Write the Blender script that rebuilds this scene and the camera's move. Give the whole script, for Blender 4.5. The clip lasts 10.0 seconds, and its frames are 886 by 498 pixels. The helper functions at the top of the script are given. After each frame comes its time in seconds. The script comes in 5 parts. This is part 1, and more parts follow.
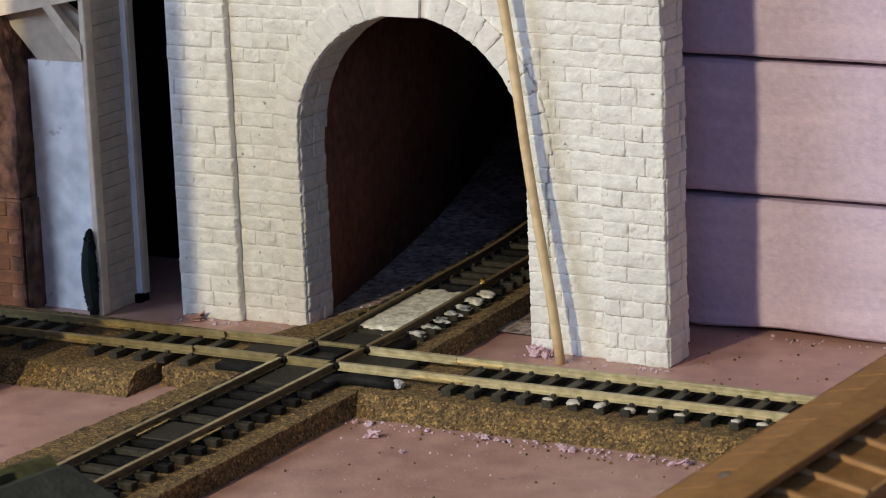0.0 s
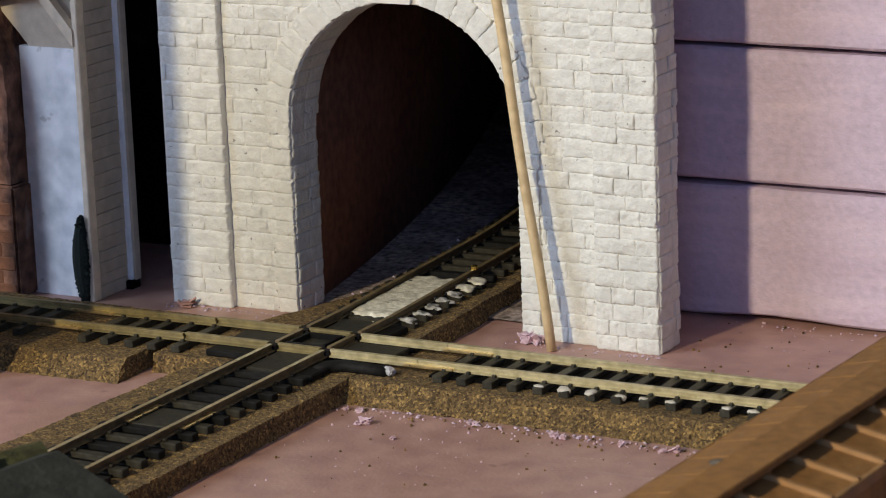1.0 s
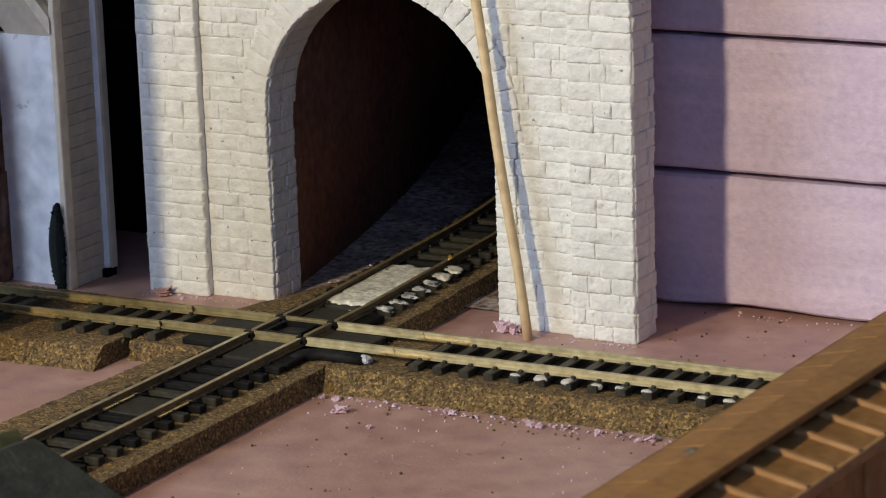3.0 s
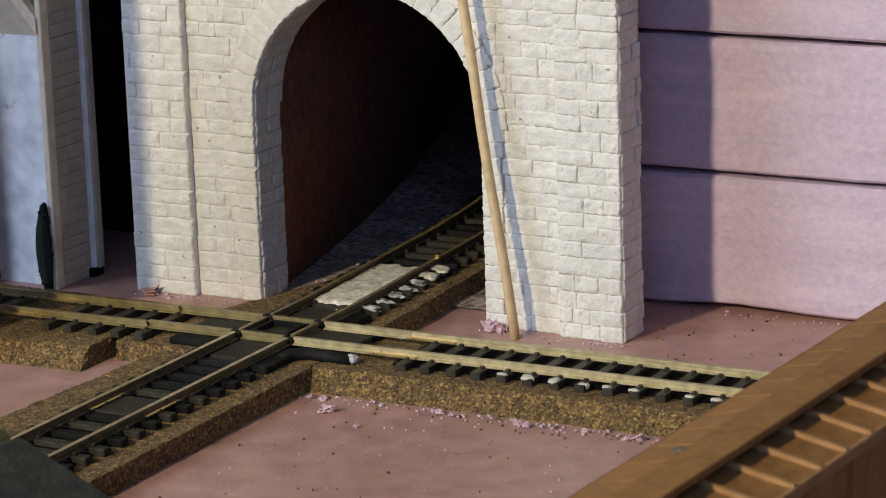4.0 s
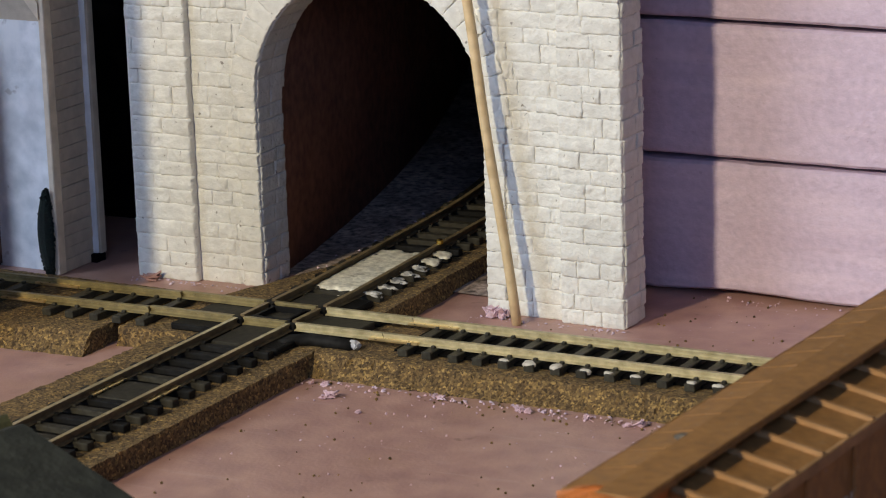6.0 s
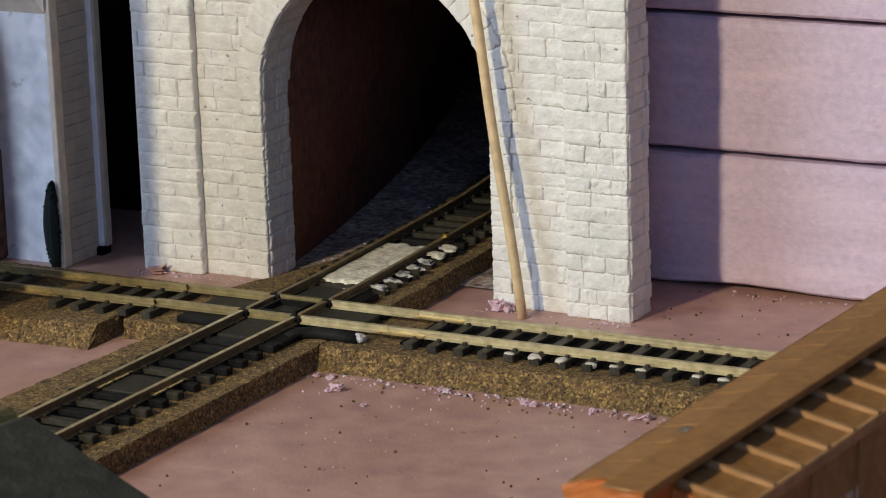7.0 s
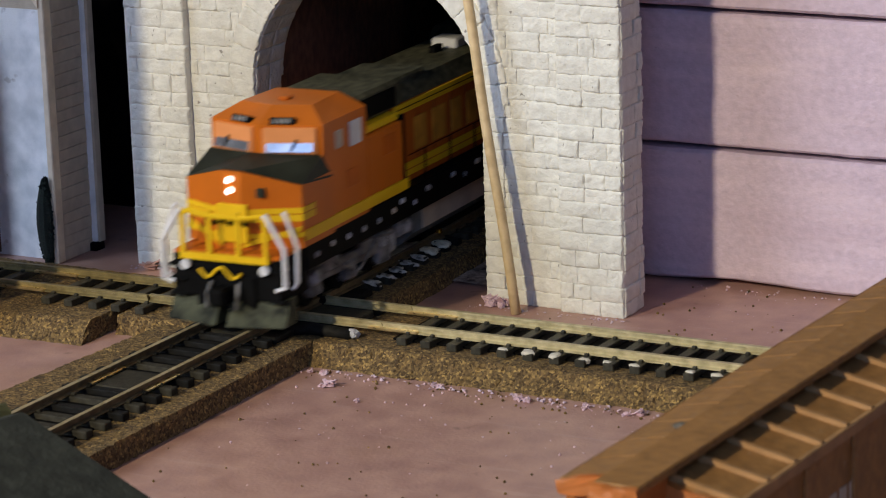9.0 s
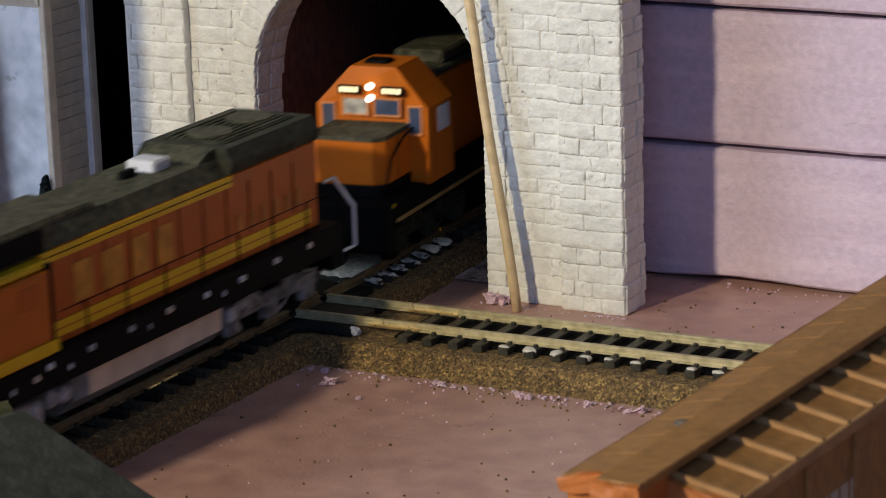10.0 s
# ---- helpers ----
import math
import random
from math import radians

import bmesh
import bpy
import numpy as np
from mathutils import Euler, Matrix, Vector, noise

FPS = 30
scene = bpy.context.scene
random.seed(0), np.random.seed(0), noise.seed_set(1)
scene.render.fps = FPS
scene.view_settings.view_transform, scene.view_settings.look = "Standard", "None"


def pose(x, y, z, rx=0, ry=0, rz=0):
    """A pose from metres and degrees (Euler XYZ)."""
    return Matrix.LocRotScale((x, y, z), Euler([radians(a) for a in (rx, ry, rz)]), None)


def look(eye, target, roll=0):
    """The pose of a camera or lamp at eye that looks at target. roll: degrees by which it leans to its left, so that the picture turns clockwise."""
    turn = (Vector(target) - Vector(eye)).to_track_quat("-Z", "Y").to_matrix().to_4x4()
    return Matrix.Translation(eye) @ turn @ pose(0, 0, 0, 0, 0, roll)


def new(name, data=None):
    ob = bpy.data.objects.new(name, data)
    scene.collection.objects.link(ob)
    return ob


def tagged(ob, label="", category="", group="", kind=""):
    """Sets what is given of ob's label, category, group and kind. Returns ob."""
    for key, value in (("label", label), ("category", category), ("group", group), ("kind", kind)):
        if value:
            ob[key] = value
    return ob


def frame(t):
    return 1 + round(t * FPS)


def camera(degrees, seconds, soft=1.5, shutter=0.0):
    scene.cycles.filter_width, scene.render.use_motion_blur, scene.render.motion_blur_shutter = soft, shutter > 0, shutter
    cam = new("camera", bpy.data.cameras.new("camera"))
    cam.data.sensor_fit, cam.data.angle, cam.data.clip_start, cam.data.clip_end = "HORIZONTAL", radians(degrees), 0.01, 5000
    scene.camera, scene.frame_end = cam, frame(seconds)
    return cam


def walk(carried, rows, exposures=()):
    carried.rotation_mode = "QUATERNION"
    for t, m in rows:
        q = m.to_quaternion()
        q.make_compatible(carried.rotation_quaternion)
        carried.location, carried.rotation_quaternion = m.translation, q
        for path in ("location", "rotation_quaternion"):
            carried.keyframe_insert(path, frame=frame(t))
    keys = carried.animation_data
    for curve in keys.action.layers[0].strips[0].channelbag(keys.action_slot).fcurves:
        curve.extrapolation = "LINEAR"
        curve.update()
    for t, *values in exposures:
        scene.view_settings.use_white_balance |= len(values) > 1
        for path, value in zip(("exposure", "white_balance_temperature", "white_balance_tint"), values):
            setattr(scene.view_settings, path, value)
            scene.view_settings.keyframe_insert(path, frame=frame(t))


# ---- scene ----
cam = camera(16.232, 10.0, soft=1.1, shutter=0.5)
EYE = (0.431879, -0.696108, 0.226812)
TURNS = [(0.0, 28.924, -13.712, 2.239), (0.5, 28.861, -13.828, 2.202), (1.0, 28.79, -13.96, 2.112), (1.5, 28.739, -14.05, 2.02),
         (2.0, 28.644, -14.123, 1.944), (2.5, 28.532, -14.161, 1.893), (4.0, 28.155, -14.203, 1.89), (4.5, 28.071, -14.236, 1.893),
         (5.0, 28.099, -14.317, 1.83), (5.5, 28.144, -14.382, 1.835), (7.0, 28.325, -14.58, 1.78), (7.5, 28.296, -14.599, 1.714),
         (8.0, 28.284, -14.596, 1.73), (8.5, 28.26, -14.62, 1.695), (9.0, 28.201, -14.666, 1.777), (9.5, 28.202, -14.727, 1.84),
         (10.0, 28.202, -14.711, 1.857)]
walk(cam, [(t, pose(*EYE, 90 + pitch, roll, yaw)) for t, yaw, pitch, roll in TURNS])
cam.data.dof.use_dof = True
cam.data.dof.focus_distance = 0.87
cam.data.dof.aperture_fstop = 75.0

# ---- light: a warm lamp low in the room before the layout, blue daylight fill, and an added left fill ----
scene.view_settings.exposure = 0.0
world = bpy.data.worlds.new("world")
scene.world = world
world.use_nodes = True
world.node_tree.nodes["Background"].inputs[0].default_value = (0.45, 0.55, 1.0, 1)
world.node_tree.nodes["Background"].inputs[1].default_value = 0.05


def area_lamp(name, eye, target, size, watts, colour):
    data = bpy.data.lights.new(name, "AREA")
    data.shape, data.size, data.energy, data.color = "DISK", size, watts, colour
    ob = new(name, data)
    ob.matrix_world = look(eye, target)
    return ob


area_lamp("standing_lamp", (-0.23, -1.36, 0.72), (0.03, 0.03, 0.0), 0.085, 16.2, (1.0, 0.865, 0.60))
area_lamp("daylight_fill", (0.75, -1.55, 0.78), (0.0, 0.05, 0.0), 1.1, 5.8, (0.32, 0.51, 1.0))
# second fill lamp, added to brighten the timber portal and left pier
area_lamp("daylight_fill", (-0.98, -1.16, 0.80), (-0.09, 0.04, 0.02), 0.8, 16.5, (0.63, 0.76, 1.0))

# ---- materials ----


def material(name, colour, rough=0.6, metal=0.0, spread=0.15, scale=400.0, bump=0.0, fine=2500.0, second=None, patch=60.0,
             emit=None, coat=0.0, random_tone=0.0, spec=0.5, by_place=False):
    """A surface with tone varied at two scales, fine relief and wear."""
    m = bpy.data.materials.new(name)
    m.use_nodes = True
    nt = m.node_tree
    b = nt.nodes["Principled BSDF"]
    tc = nt.nodes.new("ShaderNodeTexCoord")
    n1 = nt.nodes.new("ShaderNodeTexNoise")
    n1.inputs["Scale"].default_value, n1.inputs["Detail"].default_value = scale, 6
    n2 = nt.nodes.new("ShaderNodeTexNoise")
    n2.inputs["Scale"].default_value, n2.inputs["Detail"].default_value = patch, 3
    where = nt.nodes.new("ShaderNodeNewGeometry").outputs["Position"] if by_place else tc.outputs["Object"]
    for n in (n1, n2):
        nt.links.new(where, n.inputs["Vector"])
    ramp = nt.nodes.new("ShaderNodeValToRGB")
    lo = [max(0.0, c * (1 - spread)) for c in colour]
    hi = [min(1.0, c * (1 + spread)) for c in (second or colour)]
    ramp.color_ramp.elements[0].position, ramp.color_ramp.elements[0].color = 0.32, (*lo, 1)
    ramp.color_ramp.elements[1].position, ramp.color_ramp.elements[1].color = 0.68, (*hi, 1)
    nt.links.new(n1.outputs["Fac"], ramp.inputs["Fac"])
    mix = nt.nodes.new("ShaderNodeMix")
    mix.data_type, mix.blend_type = "RGBA", "MULTIPLY"
    mix.inputs[0].default_value = 1.0
    tone = nt.nodes.new("ShaderNodeMapRange")
    tone.inputs[1].default_value, tone.inputs[2].default_value = 0.3, 0.7
    tone.inputs[3].default_value, tone.inputs[4].default_value = 1 - spread * 0.8, 1 + spread * 0.4
    nt.links.new(n2.outputs["Fac"], tone.inputs[0])
    nt.links.new(ramp.outputs["Color"], mix.inputs[6])
    nt.links.new(tone.outputs[0], mix.inputs[7])
    out = mix.outputs[2]
    if random_tone:
        info = nt.nodes.new("ShaderNodeObjectInfo")
        vary = nt.nodes.new("ShaderNodeMapRange")
        vary.inputs[3].default_value, vary.inputs[4].default_value = 1 - random_tone, 1 + random_tone * 0.3
        nt.links.new(info.outputs["Random"], vary.inputs[0])
        mix2 = nt.nodes.new("ShaderNodeMix")
        mix2.data_type, mix2.blend_type = "RGBA", "MULTIPLY"
        mix2.inputs[0].default_value = 1.0
        nt.links.new(out, mix2.inputs[6])
        nt.links.new(vary.outputs[0], mix2.inputs[7])
        out = mix2.outputs[2]
    nt.links.new(out, b.inputs["Base Color"])
    rr = nt.nodes.new("ShaderNodeMapRange")
    rr.inputs[3].default_value, rr.inputs[4].default_value = max(0.03, rough - 0.1), min(1.0, rough + 0.1)
    nt.links.new(n1.outputs["Fac"], rr.inputs[0])
    nt.links.new(rr.outputs[0], b.inputs["Roughness"])
    b.inputs["Metallic"].default_value = metal
    b.inputs["Coat Weight"].default_value = coat
    b.inputs["Specular IOR Level"].default_value = spec
    if bump:
        n3 = nt.nodes.new("ShaderNodeTexNoise")
        n3.inputs["Scale"].default_value, n3.inputs["Detail"].default_value = fine, 5
        nt.links.new(where, n3.inputs["Vector"])
        bp = nt.nodes.new("ShaderNodeBump")
        bp.inputs["Strength"].default_value, bp.inputs["Distance"].default_value = 1.0, bump * 0.001
        nt.links.new(n3.outputs["Fac"], bp.inputs["Height"])
        nt.links.new(bp.outputs["Normal"], b.inputs["Normal"])
    if emit:
        b.inputs["Emission Color"].default_value, b.inputs["Emission Strength"].default_value = (*emit[:3], 1), emit[3]
    return m


def cork_material():
    """Pressed cork: grains a millimetre across, tan to dark brown."""
    m = material("cork", (0.20, 0.12, 0.055), 0.9, spread=0.3, scale=500, bump=0.5, fine=900)
    nt = m.node_tree
    b = nt.nodes["Principled BSDF"]
    tc = nt.nodes.new("ShaderNodeTexCoord")
    v = nt.nodes.new("ShaderNodeTexVoronoi")
    v.inputs["Scale"].default_value = 1700
    v.inputs["Randomness"].default_value = 1.0
    nt.links.new(tc.outputs["Object"], v.inputs["Vector"])
    hsv = nt.nodes.new("ShaderNodeSeparateColor")
    nt.links.new(v.outputs["Color"], hsv.inputs[0])
    ramp = nt.nodes.new("ShaderNodeValToRGB")
    els = ramp.color_ramp.elements
    els[0].position, els[0].color = 0.0, (0.055, 0.032, 0.012, 1)
    els[1].position, els[1].color = 1.0, (0.42, 0.27, 0.085, 1)
    e = els.new(0.5)
    e.color = (0.165, 0.103, 0.038, 1)
    e = els.new(0.8)
    e.color = (0.225, 0.142, 0.050, 1)
    nt.links.new(hsv.outputs[0], ramp.inputs["Fac"])
    big = nt.nodes.new("ShaderNodeTexVoronoi")
    big.inputs["Scale"].default_value = 420
    nt.links.new(tc.outputs["Object"], big.inputs["Vector"])
    split = nt.nodes.new("ShaderNodeSeparateColor")
    nt.links.new(big.outputs["Color"], split.inputs[0])
    tone = nt.nodes.new("ShaderNodeMapRange")
    tone.inputs[3].default_value, tone.inputs[4].default_value = 0.82, 1.16
    nt.links.new(split.outputs[1], tone.inputs[0])
    mul = nt.nodes.new("ShaderNodeMix")
    mul.data_type, mul.blend_type = "RGBA", "MULTIPLY"
    mul.inputs[0].default_value = 1.0
    nt.links.new(ramp.outputs["Color"], mul.inputs[6])
    nt.links.new(tone.outputs[0], mul.inputs[7])
    nt.links.new(mul.outputs[2], b.inputs["Base Color"])
    # flakes at uneven heights, their outlines torn by a finer noise
    warp = nt.nodes.new("ShaderNodeTexNoise")
    warp.inputs["Scale"].default_value, warp.inputs["Detail"].default_value = 1500, 3
    nt.links.new(tc.outputs["Object"], warp.inputs["Vector"])
    shift = nt.nodes.new("ShaderNodeVectorMath")
    shift.operation = "MULTIPLY_ADD"
    shift.inputs[1].default_value = (0.0011, 0.0011, 0.0011)
    nt.links.new(warp.outputs["Color"], shift.inputs[0])
    nt.links.new(tc.outputs["Object"], shift.inputs[2])
    nt.links.new(shift.outputs[0], v.inputs["Vector"])
    nt.links.new(shift.outputs[0], big.inputs["Vector"])
    high = nt.nodes.new("ShaderNodeMath")
    high.operation = "ADD"
    nt.links.new(hsv.outputs[2], high.inputs[0])
    nt.links.new(warp.outputs["Fac"], high.inputs[1])
    bp = nt.nodes.new("ShaderNodeBump")
    bp.inputs["Strength"].default_value, bp.inputs["Distance"].default_value = 0.9, 0.0007
    nt.links.new(high.outputs[0], bp.inputs["Height"])
    nt.links.new(bp.outputs["Normal"], b.inputs["Normal"])
    return m


PLASTER = material("white_plaster", (0.74, 0.71, 0.65), 0.85, spread=0.05, scale=250, bump=0.2, fine=700, second=(0.80, 0.77, 0.70), patch=45, random_tone=0.06)
STONE_PLASTER = material("stone_plaster", (0.705, 0.695, 0.638), 0.88, spread=0.05, scale=300, bump=0.4, fine=900, second=(0.76, 0.75, 0.688), patch=60, random_tone=0.05, by_place=True)
PINK = material("pink_foam", (0.42, 0.232, 0.198), 0.42, spread=0.09, scale=110, bump=0.10, fine=900, second=(0.48, 0.285, 0.232), patch=22)
PINK_WALL = material("pink_foam_board", (0.575, 0.452, 0.540), 0.7, spread=0.035, scale=420, bump=0.38, fine=620, second=(0.63, 0.497, 0.587), patch=30)


def toned_over(m, colour, scale, low, high, stretch=(1, 1, 1), turn=0.0, amount=0.6, by_place=False):
    """Lays stains, scuffs or painted pit shade of another tone over a surface."""
    nt = m.node_tree
    b = nt.nodes["Principled BSDF"]
    was = b.inputs["Base Color"].links[0].from_socket
    tc = nt.nodes.new("ShaderNodeTexCoord")
    mp = nt.nodes.new("ShaderNodeMapping")
    mp.inputs["Scale"].default_value, mp.inputs["Rotation"].default_value = stretch, (0, 0, turn)
    n = nt.nodes.new("ShaderNodeTexNoise")
    n.inputs["Scale"].default_value, n.inputs["Detail"].default_value = scale, 5
    r = nt.nodes.new("ShaderNodeMapRange")
    r.inputs[1].default_value, r.inputs[2].default_value, r.inputs[4].default_value = low, high, amount
    mix = nt.nodes.new("ShaderNodeMix")
    mix.data_type = "RGBA"
    mix.inputs[7].default_value = (*colour, 1)
    nt.links.new(nt.nodes.new("ShaderNodeNewGeometry").outputs["Position"] if by_place else tc.outputs["Object"], mp.inputs["Vector"])
    nt.links.new(mp.outputs["Vector"], n.inputs["Vector"])
    nt.links.new(n.outputs["Fac"], r.inputs[0])
    nt.links.new(r.outputs[0], mix.inputs[0])
    nt.links.new(was, mix.inputs[6])
    nt.links.new(mix.outputs[2], b.inputs["Base Color"])


toned_over(PINK, (0.36, 0.20, 0.11), 16, 0.54, 0.66, amount=0.55)
toned_over(PINK, (0.58, 0.40, 0.36), 26, 0.62, 0.74, (1, 4, 1), 0.9, 0.35)
toned_over(PINK, (0.60, 0.43, 0.40), 34, 0.64, 0.68, (1, 9, 1), -0.62, 0.14)
# dark specks paint the shade of small pits in the stone
toned_over(STONE_PLASTER, (0.22, 0.20, 0.17), 560, 0.69, 0.73, amount=0.85, by_place=True)
toned_over(STONE_PLASTER, (0.55, 0.51, 0.44), 90, 0.60, 0.75, amount=0.5, by_place=True)
toned_over(PINK_WALL, (0.76, 0.60, 0.66), 26, 0.50, 0.68, (1, 1, 7), 0.0, 0.45)
toned_over(PINK_WALL, (0.42, 0.30, 0.36), 520, 0.70, 0.75, amount=0.5)
toned_over(PINK, (0.20, 0.11, 0.09), 120, 0.68, 0.74, amount=0.6)
CORK = cork_material()
BRASS = material("brass_rail", (0.46, 0.39, 0.21), 0.42, metal=0.3, spread=0.16, scale=350, bump=0.04, second=(0.54, 0.47, 0.28))
AGED_BRASS = material("aged_brass_rail", (0.36, 0.275, 0.13), 0.42, metal=0.3, spread=0.2, scale=350, bump=0.04, second=(0.44, 0.35, 0.19))
DARK_RAIL = material("dark_rail", (0.27, 0.20, 0.10), 0.45, metal=0.3, spread=0.3, scale=350, bump=0.04)
DULL_BRASS = material("dull_brass_rail", (0.27, 0.215, 0.095), 0.45, metal=0.3, spread=0.25, scale=350, bump=0.04)
# brown for rail sides turned from the lamp, shade included in the colour
SHADED_SIDE = material("shaded_rail_side", (0.15, 0.105, 0.05), 0.6, metal=0.2, spread=0.35, scale=400, bump=0.05)
TIE = material("black_plastic", (0.015, 0.0145, 0.0135), 0.6, spec=0.1, spread=0.35, scale=500, bump=0.05, random_tone=0.4)
# black for the plastic web and the painted shade between sleepers
WEB_SHADE = material("web_shade_black", (0.005, 0.0048, 0.0045), 0.7, spec=0.06, spread=0.35, scale=500)
TIE_GREY = material("worn_grey_plastic", (0.046, 0.042, 0.030), 0.5, spec=0.3, spread=0.35, scale=500, bump=0.08, random_tone=0.3)
JOINER_BRASS = material("bright_joiner_brass", (0.72, 0.55, 0.27), 0.3, metal=0.85, spread=0.15, scale=400)
TIE_DUSTY = material("dusty_grey_plastic", (0.040, 0.036, 0.026), 0.7, spec=0.15, spread=0.35, scale=500, bump=0.08)
GLUE_GREY = material("greyish_glue", (0.26, 0.25, 0.22), 0.85, spread=0.5, scale=420, bump=0.5, fine=900, second=(0.66, 0.63, 0.56))
WHITE_BIT = material("whitish_glue", (0.60, 0.56, 0.47), 0.8, spread=0.15, scale=600, bump=0.2)
BALLAST = material("pale_grit", (0.60, 0.545, 0.40), 0.95, spread=0.2, scale=500, bump=0.25, fine=900, second=(0.72, 0.67, 0.52))
BAMBOO = material("bamboo", (0.62, 0.46, 0.25), 0.5, spread=0.08, scale=300, bump=0.05, second=(0.68, 0.52, 0.30))
CARD = material("dark_brown_card", (0.27, 0.13, 0.092), 0.9, spread=0.3, scale=300, bump=0.2, patch=40)
SOOT = material("dark_speckled_floor", (0.19, 0.14, 0.12), 0.9, spread=0.5, scale=500, bump=0.3, fine=900, second=(0.42, 0.33, 0.28), patch=60)
# so dark that it stands in for the shade beside the portal
NEAR_BLACK = material("near_black", (0.004, 0.0035, 0.0045), 0.95, spec=0.03, spread=0.3, scale=200)
# worn white paint; its faint blue is the tint of the shaded side
WHITE_WOOD = material("white_painted_wood", (0.74, 0.78, 0.80), 0.7, spread=0.14, scale=160, bump=0.2, second=(0.80, 0.81, 0.82), patch=70)
CREAM_WOOD = material("cream_wood", (0.72, 0.61, 0.46), 0.75, spread=0.12, scale=220, bump=0.2, patch=60)
TAN_WOOD = material("tan_wood", (0.52, 0.44, 0.34), 0.8, spread=0.12, scale=250, bump=0.25, patch=60)
BRICK_BROWN = material("brown_brick", (0.15, 0.062, 0.032), 0.85, spread=0.3, scale=300, bump=0.3, random_tone=0.2)
ROUGH_BROWN = material("rough_brown_block", (0.12, 0.050, 0.032), 0.9, spread=0.45, scale=240, bump=0.8, fine=500, second=(0.15, 0.075, 0.05), patch=60)
toned_over(ROUGH_BROWN, (0.36, 0.28, 0.27), 60, 0.60, 0.72, (2, 2, 0.6), amount=0.55)
toned_over(WHITE_WOOD, (0.86, 0.87, 0.86), 34, 0.56, 0.62, (1.6, 1.6, 0.35), amount=0.8)
toned_over(WHITE_WOOD, (0.40, 0.38, 0.36), 150, 0.70, 0.74, amount=0.6)
LEAF_DARK = material("dark_ivy", (0.006, 0.014, 0.009), 0.8, spread=0.5, scale=900, bump=0.5)
CAR_BROWN = material("boxcar_brown", (0.29, 0.140, 0.042), 0.6, spread=0.14, scale=420, bump=0.12, second=(0.335, 0.168, 0.052), patch=70)
CAR_RIB = material("pale_rib_brown", (0.40, 0.22, 0.09), 0.55, spread=0.2, scale=220, bump=0.06)
CAR_ORANGE = material("boxcar_end_orange", (0.42, 0.135, 0.030), 0.5, spread=0.15, scale=200, bump=0.05)
toned_over(CAR_BROWN, (0.36, 0.26, 0.17), 480, 0.64, 0.74, amount=0.5)
toned_over(CAR_BROWN, (0.10, 0.055, 0.03), 120, 0.64, 0.76, amount=0.4)
GRIT = material("grey_brown_grit", (0.11, 0.095, 0.075), 0.9, spread=0.4, scale=600, bump=0.3)
GREY_GREEN = material("grey_green_roof", (0.031, 0.034, 0.026), 0.75, spread=0.35, scale=260, bump=0.3, fine=700, patch=45)
MOSS = material("moss", (0.085, 0.085, 0.03), 0.95, spread=0.4, scale=300, bump=0.5)
ORANGE = material("loco_orange", (0.51, 0.128, 0.010), 0.42, spec=0.15, spread=0.06, scale=120, patch=40, coat=0.05)
DARK_ORANGE = material("loco_hood_orange", (0.45, 0.105, 0.010), 0.45, spec=0.15, spread=0.08, scale=120, patch=40)
YELLOW = material("loco_yellow", (0.72, 0.45, 0.012), 0.45, spec=0.15, spread=0.06, scale=150)
GOLD = material("gold_lettering", (0.58, 0.26, 0.035), 0.55, spec=0.15, spread=0.25, scale=200)
SEAM = material("door_seam", (0.20, 0.050, 0.012), 0.6, spec=0.15, spread=0.3, scale=300)
FAINT = material("faint_lettering", (0.46, 0.17, 0.035), 0.55, spec=0.15, spread=0.25, scale=200)
LOCO_GREEN = material("loco_dark_green", (0.020, 0.023, 0.016), 0.5, spec=0.15, spread=0.3, scale=200, bump=0.04)
LOCO_ROOF = material("loco_roof_olive", (0.032, 0.033, 0.022), 0.65, spec=0.15, spread=0.3, scale=420, bump=0.15, second=(0.085, 0.080, 0.050), patch=110)
RADIATOR = material("loco_radiator_olive", (0.022, 0.024, 0.016), 0.65, spec=0.15, spread=0.3, scale=420, bump=0.15, second=(0.042, 0.042, 0.028), patch=110)
LOCO_BLACK = material("loco_black", (0.004, 0.004, 0.004), 0.65, spec=0.06, spread=0.3, scale=200)
LOCO_GREY = material("truck_grey", (0.075, 0.072, 0.069), 0.55, spec=0.25, spread=0.4, scale=230, bump=0.1, second=(0.20, 0.19, 0.185), patch=90)
TANK_END = material("tank_end_blue_grey", (0.17, 0.20, 0.23), 0.6, spec=0.15, spread=0.3, scale=200)
LUMP = material("pale_truck_fitting", (0.36, 0.36, 0.37), 0.55, spread=0.4, scale=300, bump=0.1)
TANK = material("tank_tan", (0.60, 0.51, 0.41), 0.55, spec=0.15, spread=0.15, scale=150)
SILVER = material("silver_paint", (0.60, 0.60, 0.62), 0.4, spread=0.1, scale=200)
WHITE_RAIL = material("white_handrail", (0.70, 0.70, 0.72), 0.5, spread=0.05, scale=300)
FRAME_ORANGE = material("frame_orange", (0.70, 0.26, 0.08), 0.45, spread=0.05, scale=200)
GLASS = material("window_glass", (0.05, 0.07, 0.12), 0.08, spread=0.2, scale=120)
LIT_GLASS = material("shiny_windshield", (0.62, 0.66, 0.74), 0.14, metal=0.92, spread=0.2, scale=200, second=(0.85, 0.88, 0.94))
# paler copy of the glass, with the light on the pane coloured in
GLARE_GLASS = material("glare_window_glass", (0.30, 0.28, 0.24), 0.12, spread=0.4, scale=200, second=(0.5, 0.47, 0.4))
